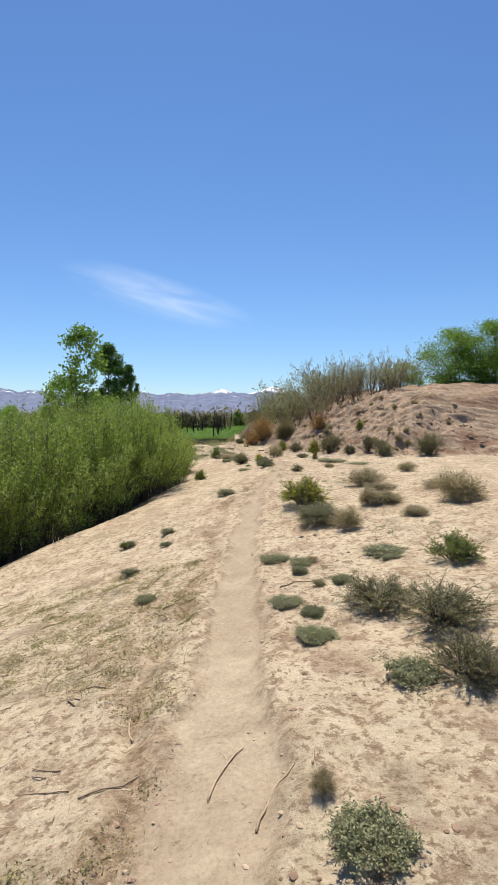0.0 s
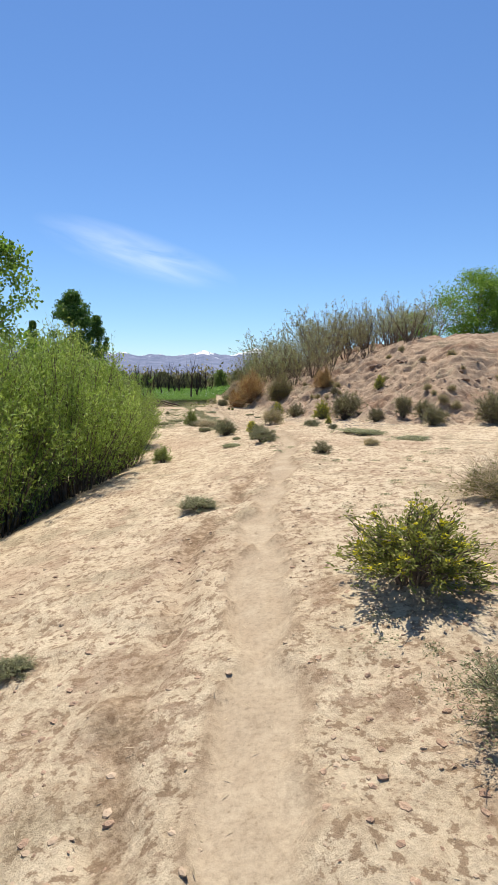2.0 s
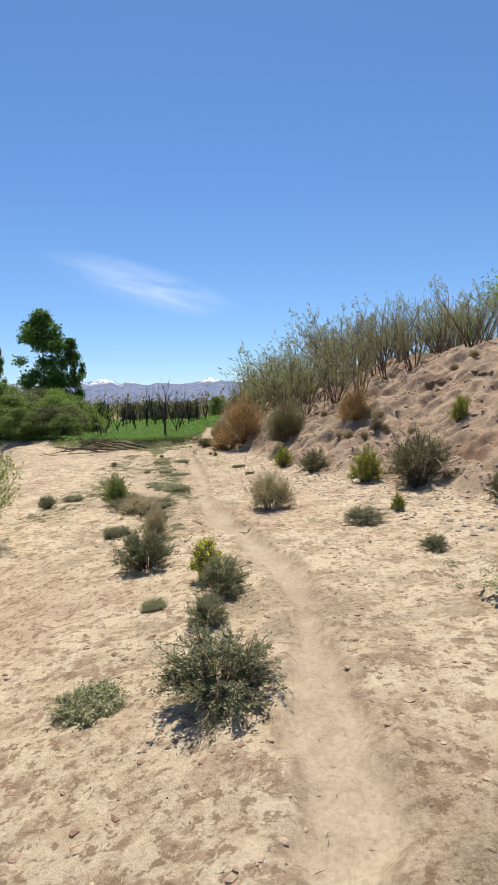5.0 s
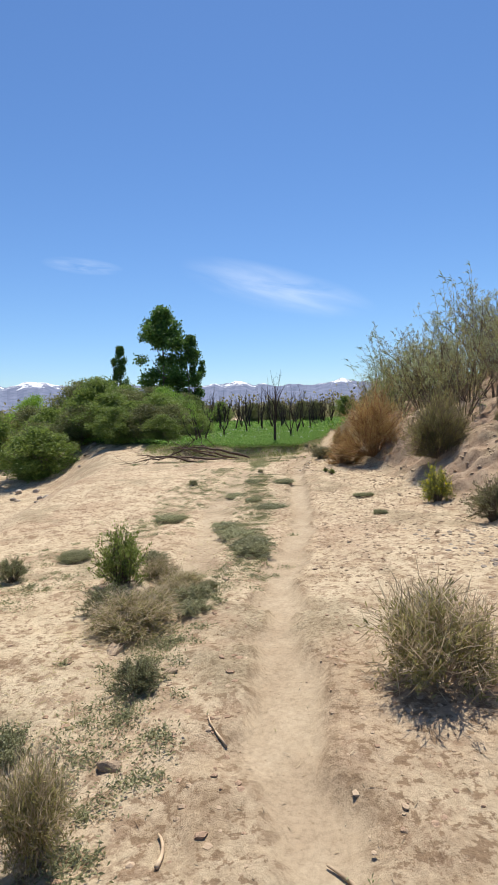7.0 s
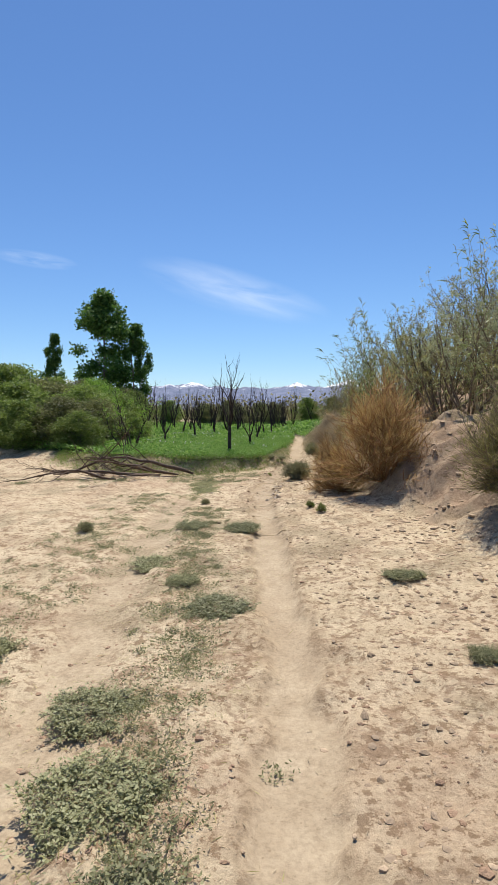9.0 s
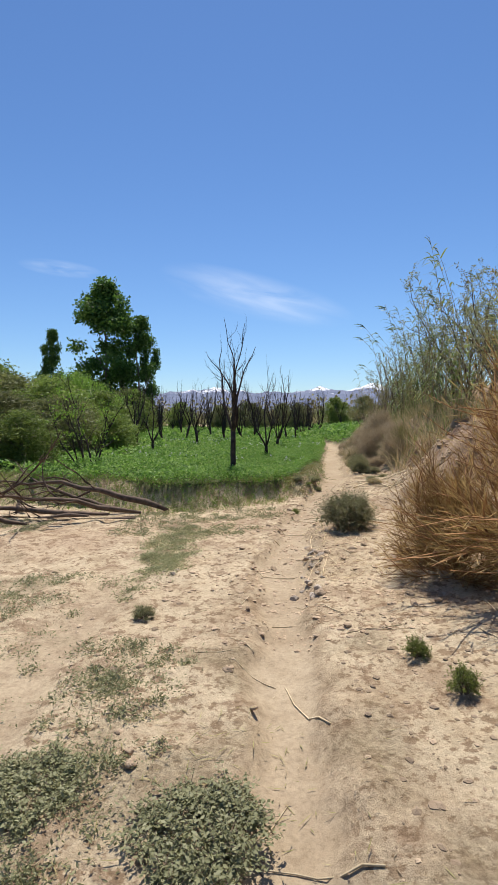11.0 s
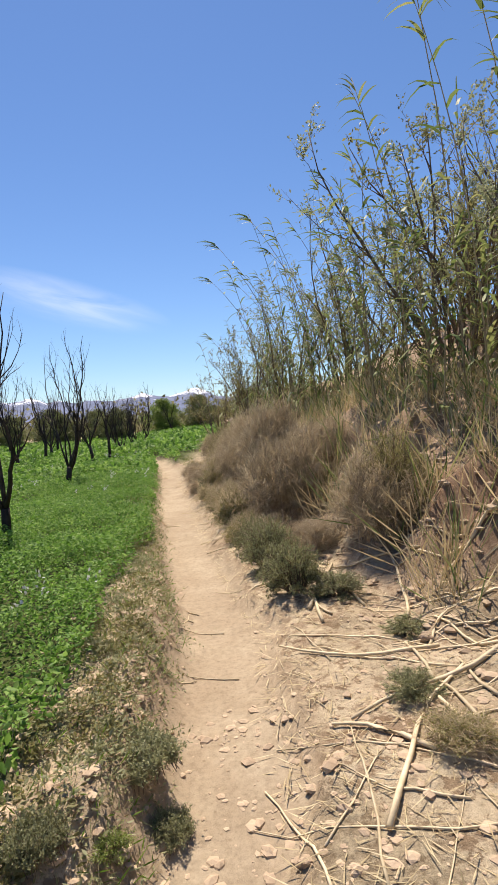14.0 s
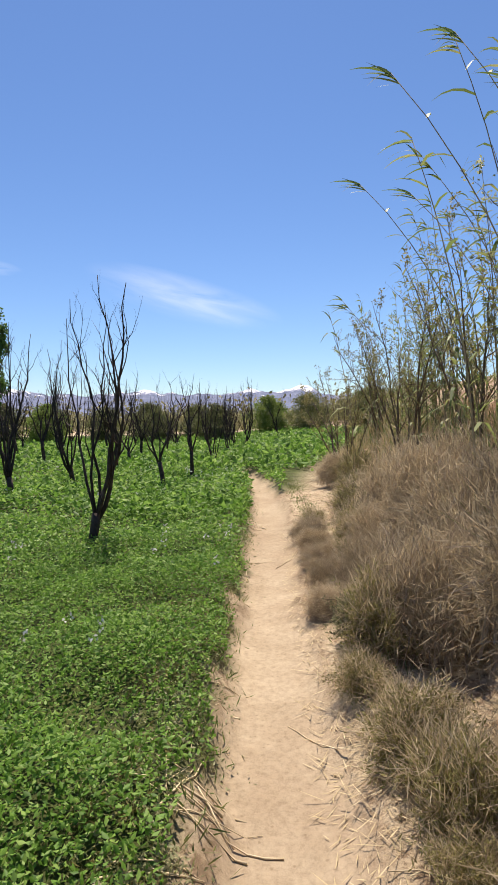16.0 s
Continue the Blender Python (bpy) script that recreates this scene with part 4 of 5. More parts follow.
burnt(-2.22, 33.9, 2.2, 0, 20)
burnt(-2.08, 36.2, 1.75, 1, 100)
burnt(-2.37, 39.95, 1.95, 2, 60)
burnt(-2.38, 43.0, 1.7, 3, 10)
burnt(-2.32, 44.8, 1.75, 0, 200)
burnt(-4.88, 37.7, 1.7, 1, 300)
burnt(-2.3, 48.2, 1.9, 2, 250)
HALF = bank_tree_pattern(1.8, 900, M_green, M_char)
tree(HALF, -4.76, 34.3, 1.7, 1.8, 1.0, "scorched fruit tree putting out light green leaves", "fruit tree", "", 30)
burnt(-2.0, 54.0, 2.2, 2, 30)
burnt(-0.9, 57.0, 1.8, 1, 30)
for row in range(6):
    for col in range(9):
        x, y = -4.4 - 1.9 * row + rnd(-0.4, 0.4), 40.2 + 1.9 * col + rnd(-0.5, 0.5)
        if x > brink_x(y) + 2.5:
            burnt(x, y, rnd(1.6, 2.2), random.randrange(4), rnd(0, 360))
for col in range(6):
    burnt(-2.6 + rnd(-0.5, 0.5), 50 + 1.7 * col, rnd(1.6, 2.0), random.randrange(4), rnd(0, 360))


def leafy_tree_pattern(name, h, w, leaf_mat, clear, clumps, per, leaf, thin, limbs=7, bark=None, top=0.55, tight=1.0):
    """A tree: trunk, limbs, and a crown of uneven leaf clumps with gaps. clear: height of bare trunk."""
    root = new(name)
    g = Geo()
    trunk = curve(Vector((0, 0, -0.2)), Vector((rnd(-0.08, 0.08), rnd(-0.08, 0.08), 1)), h * 0.9, 7, 0.06)
    r0 = 0.018 * h
    g.tube(trunk, [r0 * (1 - 0.85 * k / 7) for k in range(8)], 7)
    part("trunk", g, bark or M_bark, root, smooth=True)
    lines_ = []
    for k in range(limbs):
        u = 0.15 + 0.75 * k / limbs
        p, dd = along(trunk, u)
        a = k * 2.4 + rnd(-0.4, 0.4)
        d = Vector((math.cos(a) * 0.8, math.sin(a) * 0.8, 0.9)).normalized()
        lg, ln = limb_geo(p, d, w * rnd(0.45, 0.7) * (1.15 - 0.6 * u), r0 * 0.45 * (1 - 0.6 * u), 0.14, 0.06, 5, 5, 1)
        part("limb", lg, bark or M_bark, root, smooth=True)
        lines_ += ln
    P, D = [], []
    for c in range(clumps):
        z = clear + (h - clear) * random.random()
        s = (z - clear) / (h - clear)
        prof = math.sin(min(1.0, (s + 0.12) / (top + 0.12)) * math.pi / 2) if s < top else math.cos((s - top) / (1 - top) * math.pi / 2 * 0.92)
        a, r = rnd(0, 2 * math.pi), math.sqrt(random.random()) * w / 2 * prof * rnd(0.8, 1.1)
        cen = np.array([math.cos(a) * r, math.sin(a) * r, z])
        size = np.array([1, 1, 0.8]) * w * rnd(0.06, 0.115) * tight
        P.append(cen + np.clip(np.random.normal(size=(per, 3)), -1.7, 1.7) * size)
    P = np.concatenate(P)
    D = np.random.normal(size=P.shape) + np.array([0, 0, -0.3])
    D /= np.linalg.norm(D, axis=1)[:, None]
    L = leaf * np.random.uniform(0.6, 1.3, len(P))
    cloud_of_leaves("crown", P, D, L, L * thin, leaf_mat, root)
    return park(root)


P_pop = leafy_tree_pattern("poplar_tree", 10, 4.6, M_poplar, 1.7, 84, 230, 0.20, 0.75, 9, tight=0.8)
P_pop2 = leafy_tree_pattern("poplar_tree", 10, 4.2, M_poplar, 1.4, 66, 230, 0.20, 0.75, 8, tight=0.8)
P_light = leafy_tree_pattern("young_poplar", 6, 2.6, M_green, 0.9, 75, 70, 0.11, 0.7, 10, tight=0.75)
P_round = leafy_tree_pattern("leafy_tree", 4, 4.4, M_green, 0.3, 120, 170, 0.11, 0.45, 12, top=0.5, tight=0.7)
P_scrub = leafy_tree_pattern("tall_scrub", 3, 3.4, M_scrub, 0.1, 95, 170, 0.12, 0.45, 10, top=0.4, tight=0.7)
P_scrub2 = leafy_tree_pattern("olive_scrub", 3, 3.4, M_scrub_dull, 0.1, 95, 170, 0.12, 0.4, 10, top=0.4, tight=0.7)
POP = "tall dark-green poplar tree with a dense crown"
tree(P_pop, -14.6, 56, 8.7, 10, 1.02, POP, "tree", "poplars beyond the field", 40)
tree(P_pop2, -12.6, 56.6, 6.8, 10, 0.75, POP, "tree", "poplars beyond the field", 110)
tree(P_pop2, -18.6, 57, 6.3, 10, 0.6, POP, "tree", "poplars beyond the field", 0)
tree(P_light, -6.4, 20.8, 6.2, 6, 1.0, "slender young poplar with light green leaves", "tree", "", 0)
tree(P_light, -7.8, 22.5, 4.6, 6, 1.0, "slender young poplar with light green leaves", "tree", "", 130)
tree(P_round, -9.0, 42, 2.2, 4, 1.1, "bright green leafy bush beside the field", "bush", "", 0)
tree(P_round, -19, 51, 3.4, 4, 0.9, "dark green leafy tree beyond the gully", "tree", "", 90)
tree(P_round, -23, 52, 3.8, 4, 0.9, "dark green leafy tree beyond the gully", "tree", "", 190)
for x, y, h, k in ((-10.5, 38, 3.3, 0), (-12.6, 40.5, 3.6, 1), (-13.5, 44, 4.0, 0), (-11.6, 35.4, 2.6, 1), (-15.5, 38, 3.2, 0), (-17, 43, 3.6, 1), (-11.4, 46, 3.4, 1), (-14.5, 49.5, 3.8, 0), (-21, 44, 3.0, 0), (-24, 38, 2.6, 1), (-10.2, 49.5, 2.8, 0), (-12, 53, 3.2, 1), (-20, 34, 2.4, 0), (-15, 31, 1.9, 1), (-3.5, 59, 2.2, 1), (-6, 58.5, 2.0, 1), (-8.5, 59.5, 2.2, 1), (-11, 59, 2.4, 0), (-14, 61, 2.6, 1), (0.5, 60, 2.4, 1), (3.5, 62, 2.8, 1), (-18, 62, 3.0, 0), (-1.3, 61.5, 2.4, 0), (-4.8, 62, 2.4, 1), (-7.4, 63, 2.6, 1)):
    tree((P_scrub, P_scrub2)[k], x, y, h * 0.7, 3, 1.2, ("light green riverside scrub", "dull olive-green riverside scrub")[k] + " in the gully", "scrub", "scrub along the gully", rnd(0, 360))
for x, y, h, k in ((-6.3, 34.8, 0.9, 0), (-7.2, 35.6, 1.3, 1), (-8.3, 35.4, 1.2, 0), (-6.9, 37.2, 1.3, 1), (-9.2, 36.8, 1.7, 0), (-8.0, 38.8, 1.7, 0), (-6.1, 38.2, 0.9, 0), (-9.8, 39.4, 2.0, 1), (-7.6, 40.6, 1.5, 0)):
    tree((P_scrub, P_scrub2)[k], x, y, h, 3, 1.5, ("light green scrub", "dull olive-green scrub")[k] + " beside the green field", "scrub", "scrub along the gully", rnd(0, 360))
for k in range(18):
    x, y = rnd(-17, -9.5), rnd(33.5, 49)
    if x < float(brink_x(y)) + 1.5:
        tree((P_scrub, P_scrub2)[k % 2], x, y, rnd(1.0, 1.9), 3, 1.5, ("light green riverside scrub", "dull olive-green riverside scrub")[k % 2] + " in the gully", "scrub", "scrub along the gully", rnd(0, 360))
for x, y, h in ((13.6, 35.8, 4.3), (16.2, 35.6, 4.6), (11.0, 38.5, 2.4), (19.5, 37, 4.6)):
    tree(P_round, x, y, h * 0.95, 4, 1.25, "bright green leafy tree on top of the bank", "tree", "trees on the bank", rnd(0, 360), height(x, y) - 0.5)

# far trees and scrub across the plain
far_wood, P, D, L = new("far_woodland"), [], [], []
for k in range(900):
    d, a = rnd(95, 360), radians(rnd(-42, 58))
    x, y = -d * math.sin(a), d * math.cos(a)
    s = rnd(1.2, 3.4) * (1 + d / 500)
    z = height(x, y)
    n = 200
    q = np.random.normal(size=(n, 3)) * np.array([s * 0.55, s * 0.55, s * 0.3]) + np.array([x, y, z + s * 0.5])
    q[:, 2] = np.maximum(q[:, 2], z + 0.05)
    P.append(q)
    L.append(np.full(n, s * 0.16))
P = np.concatenate(P)
D = np.random.normal(size=P.shape)
D /= np.linalg.norm(D, axis=1)[:, None]
L = np.concatenate(L)
tagged(far_wood, "distant scattered trees and scrub on the plain", "woodland", kind="stuff")
cloud_of_leaves("crown", P, D, L, L * 0.7, M_dark, far_wood)


# ---- bank top: bare fruit trees and reeds ----
P_bank = [bank_tree_pattern(2.6, 1500, M_pale, M_wood), bank_tree_pattern(2.6, 700, M_pale, M_wood), bank_tree_pattern(2.6, 2600, M_pale, M_wood), bank_tree_pattern(2.6, 2200, M_olive, M_wood)]
BT = "scrubby fruit tree with bare twigs and sparse pale leaves"
for x, y, h, k in ((3.4, 28.6, 1.9, 3), (4.4, 29.8, 2.1, 1), (3.0, 30.8, 2.4, 0), (5.4, 30.8, 2.2, 1), (4.2, 32.0, 2.5, 0), (6.4, 32.0, 2.3, 1), (2.4, 33.0, 2.3, 2), (3.4, 34.4, 2.6, 0), (5.2, 34.0, 2.5, 1), (7.4, 33.4, 2.4, 0),
                   (8.6, 34.4, 2.4, 1), (2.2, 35.4, 2.2, 2), (2.0, 37.2, 2.8, 2), (2.6, 38.6, 3.0, 0), (1.7, 39.8, 2.5, 2), (2.4, 41.4, 2.4, 0), (1.6, 43.2, 2.0, 2), (1.0, 45.4, 1.9, 3), (0.6, 48, 1.8, 3), (6.6, 35.5, 2.6, 2), (9.6, 35.6, 2.6, 2), (4.4, 36.5, 2.6, 1),
                   (0.95, 40.6, 1.9, 3), (0.7, 42.4, 1.8, 3), (0.2, 44.4, 1.7, 3), (3.8, 27.4, 1.5, 3), (2.6, 29.2, 1.6, 3), (2.0, 31.6, 1.7, 3), (1.6, 33.6, 1.3, 3), (1.5, 36.4, 1.3, 3), (1.5, 38.2, 1.5, 3)):
    tree(P_bank[k], x, y, h, 2.6, 1.0, BT, "fruit tree", "fruit trees on the bank", rnd(0, 360))


for k in range(16):
    tree(P_bank[random.choice((0, 2, 2, 3))], rnd(2.6, 7.5), rnd(36, 45), rnd(2.0, 3.0), 2.6, 1.1, BT, "fruit tree", "fruit trees on the bank", rnd(0, 360))
for k in range(44):
    x, y = rnd(2.2, 10.5), rnd(27.5, 36.5)
    if x - float(toe_x(y)) > 1.6 and y > 27 + 0.35 * (x - 2):
        tree(P_bank[random.choice((1, 2, 3, 3))], x, y, rnd(1.3, 2.2), 2.6, 1.1, BT, "fruit tree", "fruit trees on the bank", rnd(0, 360))


def reed_pattern(h, lean, leaves, tuft):
    """One giant reed: a jointed cane that bends in the wind, with ribbon leaves and a tufted tip."""
    root = new("reed")
    pts, n = [], 9
    for k in range(n + 1):
        u = k / n
        pts.append(Vector((-lean * h * u ** 2.2, rnd(-0.01, 0.01), -0.1 + (h + 0.1) * u * (1 - 0.12 * lean * u))))
    g = Geo()
    g.tube(pts, [0.0075 * (1 - 0.7 * k / n) for k in range(n + 1)], 5)
    part("cane", g, M_cane, root, smooth=True)
    g = Geo()
    for k in range(leaves):
        u = 0.18 + 0.8 * k / leaves
        p, dd = along(pts, min(u, 0.99))
        a = (k % 2) * math.pi + rnd(-0.7, 0.7)
        d = (Vector((math.cos(a) * 0.8 - 0.35, math.sin(a) * 0.8, 0.75))).normalized()
        side = d.cross(Vector((0, 0, 1))).normalized()
        g.blade(p, d, side, rnd(0.25, 0.50) * (1.05 - 0.4 * u), rnd(0.026, 0.046), rnd(0.4, 1.2))
    for k in range(tuft):
        p, dd = along(pts, rnd(0.95, 0.999))
        d = (dd + Vector((-0.7, 0, -0.1)) + any_way() * 0.6).normalized()
        g.blade(p, d, across(d), rnd(0.14, 0.30), rnd(0.014, 0.024), rnd(0.2, 0.7))
    ob = part("leafage", g, M_reed, root)
    tagged(ob, kind="stuff")
    return park(root)


P_reed = [reed_pattern(2.6, rnd(0.03, 0.22), random.randrange(12, 20), random.randrange(3, 7)) for _ in range(7)]
REED = "tall yellow-green giant reed leaning in the wind on the bank"


def reed(x, y, h, k, turn):
    ob = copy_thing(P_reed[k], pose(x, y, height(x, y), 0, 0, turn))
    ob.scale = (1, 1, h / 2.6)
    return tagged(ob, REED, "reed", "reeds on the bank")


for k in range(125):
    y = rnd(32.6, 47.5)
    if 33.2 < y < 36.6 and random.random() < 0.45:
        continue
    x = toe_x(y) + rnd(0.95, 2.3) - 0.25 * step(39, 46, y)
    reed(x, y, rnd(1.1, 2.2) if random.random() < 0.7 else rnd(2.2, 2.9), random.randrange(7), rnd(-80, 80))
for x, y, h in ((0.95, 34.6, 2.0), (1.3, 38.9, 2.9), (0.35, 39.1, 2.5), (1.0, 39.6, 2.7), (0.8, 39.4, 2.9), (0.0, 41.8, 2.1), (1.2, 35.5, 2.9), (1.15, 35.7, 3.1), (1.3, 35.2, 2.7), (1.05, 36.0, 2.4)):
    reed(x, y, h, random.randrange(7), rnd(-25, 25))
P_short = [reed_pattern(1.3, 0.14, 20, 6), reed_pattern(1.2, 0.2, 17, 5), reed_pattern(1.4, 0.08, 22, 5)]
for k in range(42):
    y = rnd(34.2, 46.5)
    x = float(toe_x(y)) + rnd(0.75, 1.7)
    ob = copy_thing(random.choice(P_short), pose(x, y, height(x, y), 0, 0, rnd(0, 360)))
    tagged(ob, "short leafy green reed on the bank", "reed", "reeds on the bank")
P_lean = [reed_pattern(2.6, 0.36, 9, 7), reed_pattern(2.6, 0.30, 12, 6)]
for x, y, z in ((-0.33, 39.0, 3.02), (0.16, 39.3, 3.5), (1.0, 38.8, 3.75), (0.6, 39.5, 3.4), (-0.34, 40.1, 2.88), (-0.45, 41.7, 2.3), (-0.1, 39.8, 2.9), (0.05, 40.2, 2.8), (0.3, 39.0, 2.9), (0.57, 34.6, 2.7), (-0.2, 42.4, 2.4)):
    bx = x + 1.08
    ob = copy_thing(random.choice(P_lean), pose(bx, y, height(bx, y), 0, 0, rnd(-8, 8)))
    ob.scale = (1, 1, (z - height(bx, y)) / 2.5)
    tagged(ob, "tall giant reed bent far over by the wind", "reed", "reeds on the bank")
for k in range(12):
    reed(3.0 + rnd(-0.4, 0.5), 32.3 + rnd(-0.6, 0.6), rnd(2.0, 3.5), random.randrange(7), rnd(-35, 35))
for k in range(26):
    y = rnd(28.5, 33)
    reed(toe_x(y) + rnd(1.2, 2.6), y, rnd(0.8, 1.5), random.randrange(7), rnd(-35, 35))


# ---- the green field ----
def field_leaves(x0, x1, y0, y1, per_m2, leaf, tall):
    n = int((x1 - x0) * (y1 - y0) * per_m2)
    X, Y = np.random.uniform(x0, x1, n), np.random.uniform(y0, y1, n)
    patch = 0.55 + 0.45 * grain(X, Y, 0.5, 41) + 0.3 * grain(X, Y, 0.16, 42)
    keep = (masks(X, Y)[1] > 0.5) & (np.random.random(n) < 0.35 + 0.8 * patch)
    X, Y, patch = X[keep], Y[keep], patch[keep]
    Z = land(X, Y) + np.random.random(len(X)) ** 0.7 * tall * np.clip(0.25 + 1.0 * patch, 0.2, 1.7) + 0.01
    P = np.stack([X, Y, Z], -1)
    D = np.random.normal(size=P.shape) * np.array([1, 1, 0.45]) + np.array([0, 0, 0.25])
    D /= np.linalg.norm(D, axis=1)[:, None]
    L = leaf * np.random.uniform(0.6, 1.35, len(P))
    return P, D, L


clover = tagged(new("clover"), "dense green clover crop covering the field", "crop", kind="stuff")
chunks = [field_leaves(-2.4, -0.9, 34, 39, 13500, 0.021, 0.13), field_leaves(-2.6, -2.4, 33.4, 40, 7000, 0.026, 0.13), field_leaves(-2.4, -0.9, 39, 40, 8000, 0.027, 0.13), field_leaves(-2.4, -0.9, 33.4, 34, 8000, 0.026, 0.13), field_leaves(-2.6, -0.9, 40, 43, 3000, 0.04, 0.14), field_leaves(-5, -2.6, 32.2, 41, 2400, 0.042, 0.15), field_leaves(-2.6, -0.8, 32.2, 33.4, 5000, 0.03, 0.13), field_leaves(-14, -5, 32.2, 46, 420, 0.085, 0.17), field_leaves(-5, -0.8, 41, 50, 900, 0.075, 0.16), field_leaves(-18, 3, 46, 64, 190, 0.14, 0.2)]
cloud_of_leaves("leafage", np.concatenate([c[0] for c in chunks]), np.concatenate([c[1] for c in chunks]), np.concatenate([c[2] for c in chunks]), np.concatenate([c[2] for c in chunks]) * 0.5, M_clover, clover, lying=0.62)
n = 900
X, Y = np.random.uniform(-6, -1, n), np.random.uniform(33, 48, n)
keep = (masks(X, Y)[1] > 0.5) & (grain(X, Y, 0.7, 43) > 0.25)
X, Y = X[keep], Y[keep]
P = np.repeat(np.stack([X, Y, land(X, Y) + 0.17], -1), 6, 0) + np.random.normal(size=(len(X) * 6, 3)) * 0.012
D = np.random.normal(size=P.shape) + np.array([0, 0, 0.8])
D /= np.linalg.norm(D, axis=1)[:, None]
cloud_of_leaves("blossom", P, D, np.full(len(P), 0.02), 0.014, M_white, clover, "tiny white flowers")


def grass(name, label, pts, length, width, mat_, bend=0.5, up=1.0):
    """Blades of grass at the given places."""
    P = np.array([(x, y, 0) for x, y in pts])
    P[:, 2] = land(P[:, 0], P[:, 1]) - 0.01
    D = np.random.normal(size=P.shape) * bend + np.array([0, 0, up])
    D /= np.linalg.norm(D, axis=1)[:, None]
    L = length * np.random.uniform(0.5, 1.3, len(P))
    root = tagged(new(name), label, "grass", kind="stuff")
    cloud_of_leaves("blades", P, D, L, np.full(len(P), width), mat_, root)


pts = []
for k in range(2600):
    x = rnd(-6.5, -1.3)
    y = float(field_y(x)) + random.gauss(-0.08, 0.18)
    pts += [(x + random.gauss(0, 0.04), y + random.gauss(0, 0.05)) for _ in range(6)]
grass("green_edge_grass", "fresh green grass along the field's edge", pts[::2], 0.09, 0.005, M_green, 0.7)
grass("dry_edge_grass", "dry straw-coloured grass along the field's edge", pts[1::2], 0.09, 0.004, M_olive, 0.9)
pts = []
for k in range(1300):
    y = rnd(36.0, 47)
    x = float(path_x(y)) - 0.26 + random.gauss(0, 0.05) if random.random() < 0.5 else float(path_x(y)) + 0.33 + abs(random.gauss(0, 0.12))
    pts += [(x + random.gauss(0, 0.03), y + random.gauss(0, 0.04)) for _ in range(5)]
grass("path_edge_grass", "short half-dry grass along the path", pts, 0.06, 0.005, M_reed, 0.8)
pts = []
for k in range(700):
    y = rnd(34, 50)
    x = float(toe_x(y)) + rnd(0.2, 1.6)
    pts += [(x + random.gauss(0, 0.05), y + random.gauss(0, 0.05)) for _ in range(14)]
grass("bank_grass", "long yellowed grass on the bank", pts, 0.34, 0.008, M_straw, 0.45)
pts = [(p[0] + 0.05, p[1]) for p in pts[::3]]
grass("bank_green_grass", "long green grass on the bank", pts, 0.42, 0.009, M_reed, 0.45)


def mats(name, label, spots, per, spread, leaf, mat_):
    """Low mats of tiny leaves round the given spots."""
    S = np.repeat(np.array(spots, float), per, 0)
    r = np.repeat(np.random.uniform(0.4, 1.3, len(spots)), per)[:, None] * spread
    S = S + np.random.normal(size=S.shape) * r
    P = np.stack([S[:, 0], S[:, 1], land(S[:, 0], S[:, 1]) + np.random.random(len(S)) * leaf * 1.2], -1)
    D = np.random.normal(size=P.shape) * np.array([1, 1, 0.5]) + np.array([0, 0, 0.35])
    D /= np.linalg.norm(D, axis=1)[:, None]
    L = leaf * np.random.uniform(0.5, 1.4, len(P))
    root = tagged(new(name), label, "weeds", kind="stuff")
    cloud_of_leaves("leafage", P, D, L, L * 0.38, mat_, root)


spots = [(float(path_x(y) + line(y, (18, -0.7), (20.5, -0.75), (21.8, -0.36), (23.5, -0.55), (26.5, -0.75), (29, -0.7))) + random.gauss(0, 0.14), y) for y in np.random.uniform(18.5, 28.5, 420)]
mats("track_weeds", "low grey-green weeds between the two tracks", spots, 100, 0.05, 0.016, M_mat)
spots = [(-2.1 - 0.05 * (y - 22) + random.gauss(0, 0.32), y) for y in np.random.uniform(20, 29.5, 280)]
mats("verge_weeds", "low grey-green weeds beside the track", spots, 100, 0.055, 0.016, M_mat)
spots = [(x, y) for x, y in np.random.uniform((-2.8, 1.4), (-0.45, 6.2), (700, 2)) if grain(x, y, 0.8, 51) > -0.1]
mats("dry_weeds", "low dry grey weeds on the soil", spots, 70, 0.06, 0.015, M_olive)
spots = [(x, y) for x, y in np.random.uniform((0.5, 2.5), (3.0, 19), (420, 2)) if grain(x, y, 0.7, 52) > 0.25]
mats("slope_weeds", "low grey-green weeds on the dry slope", spots, 80, 0.05, 0.015, M_mat)
spots = [(-2.10 + (0.22) * u + random.gauss(0, 0.11), 31.00 + (-1.29) * u + random.gauss(0, 0.12)) for u in np.random.uniform(-0.1, 1.1, 130)]
mats("track_end_weeds", "low grey-green weeds where the second track ends", spots, 90, 0.05, 0.017, M_mat)
spots = [(x, y) for x, y in np.random.uniform((-5.5, 30.2), (-1.3, 33.0), (420, 2)) if grain(x, y, 0.8, 53) > 0.1]
mats("edge_weeds", "low weeds on the slope before the field", spots, 90, 0.06, 0.02, M_mat)
pts = []
for k in range(1400):
    y = rnd(33.2, 36.0)
    x = float(path_x(y)) - rnd(0.2, 0.62)
    pts += [(x + random.gauss(0, 0.03), y + random.gauss(0, 0.04)) for _ in range(7)]
grass("verge_grass", "half-dry grass between the path and the clover", pts[1::3], 0.035, 0.004, M_mat, 1.0, 0.4)
grass("verge_green_grass", "fresh green grass between the path and the clover", pts[::4], 0.05, 0.004, M_green, 0.9, 0.5)
grass("verge_straw", "dry straw between the path and the clover", pts[2::5], 0.05, 0.0035, M_straw, 1.0, 0.25)
spots = [(float(path_x(y)) - rnd(0.22, 0.5), y) for y in np.random.uniform(33.0, 47.0, 420)]
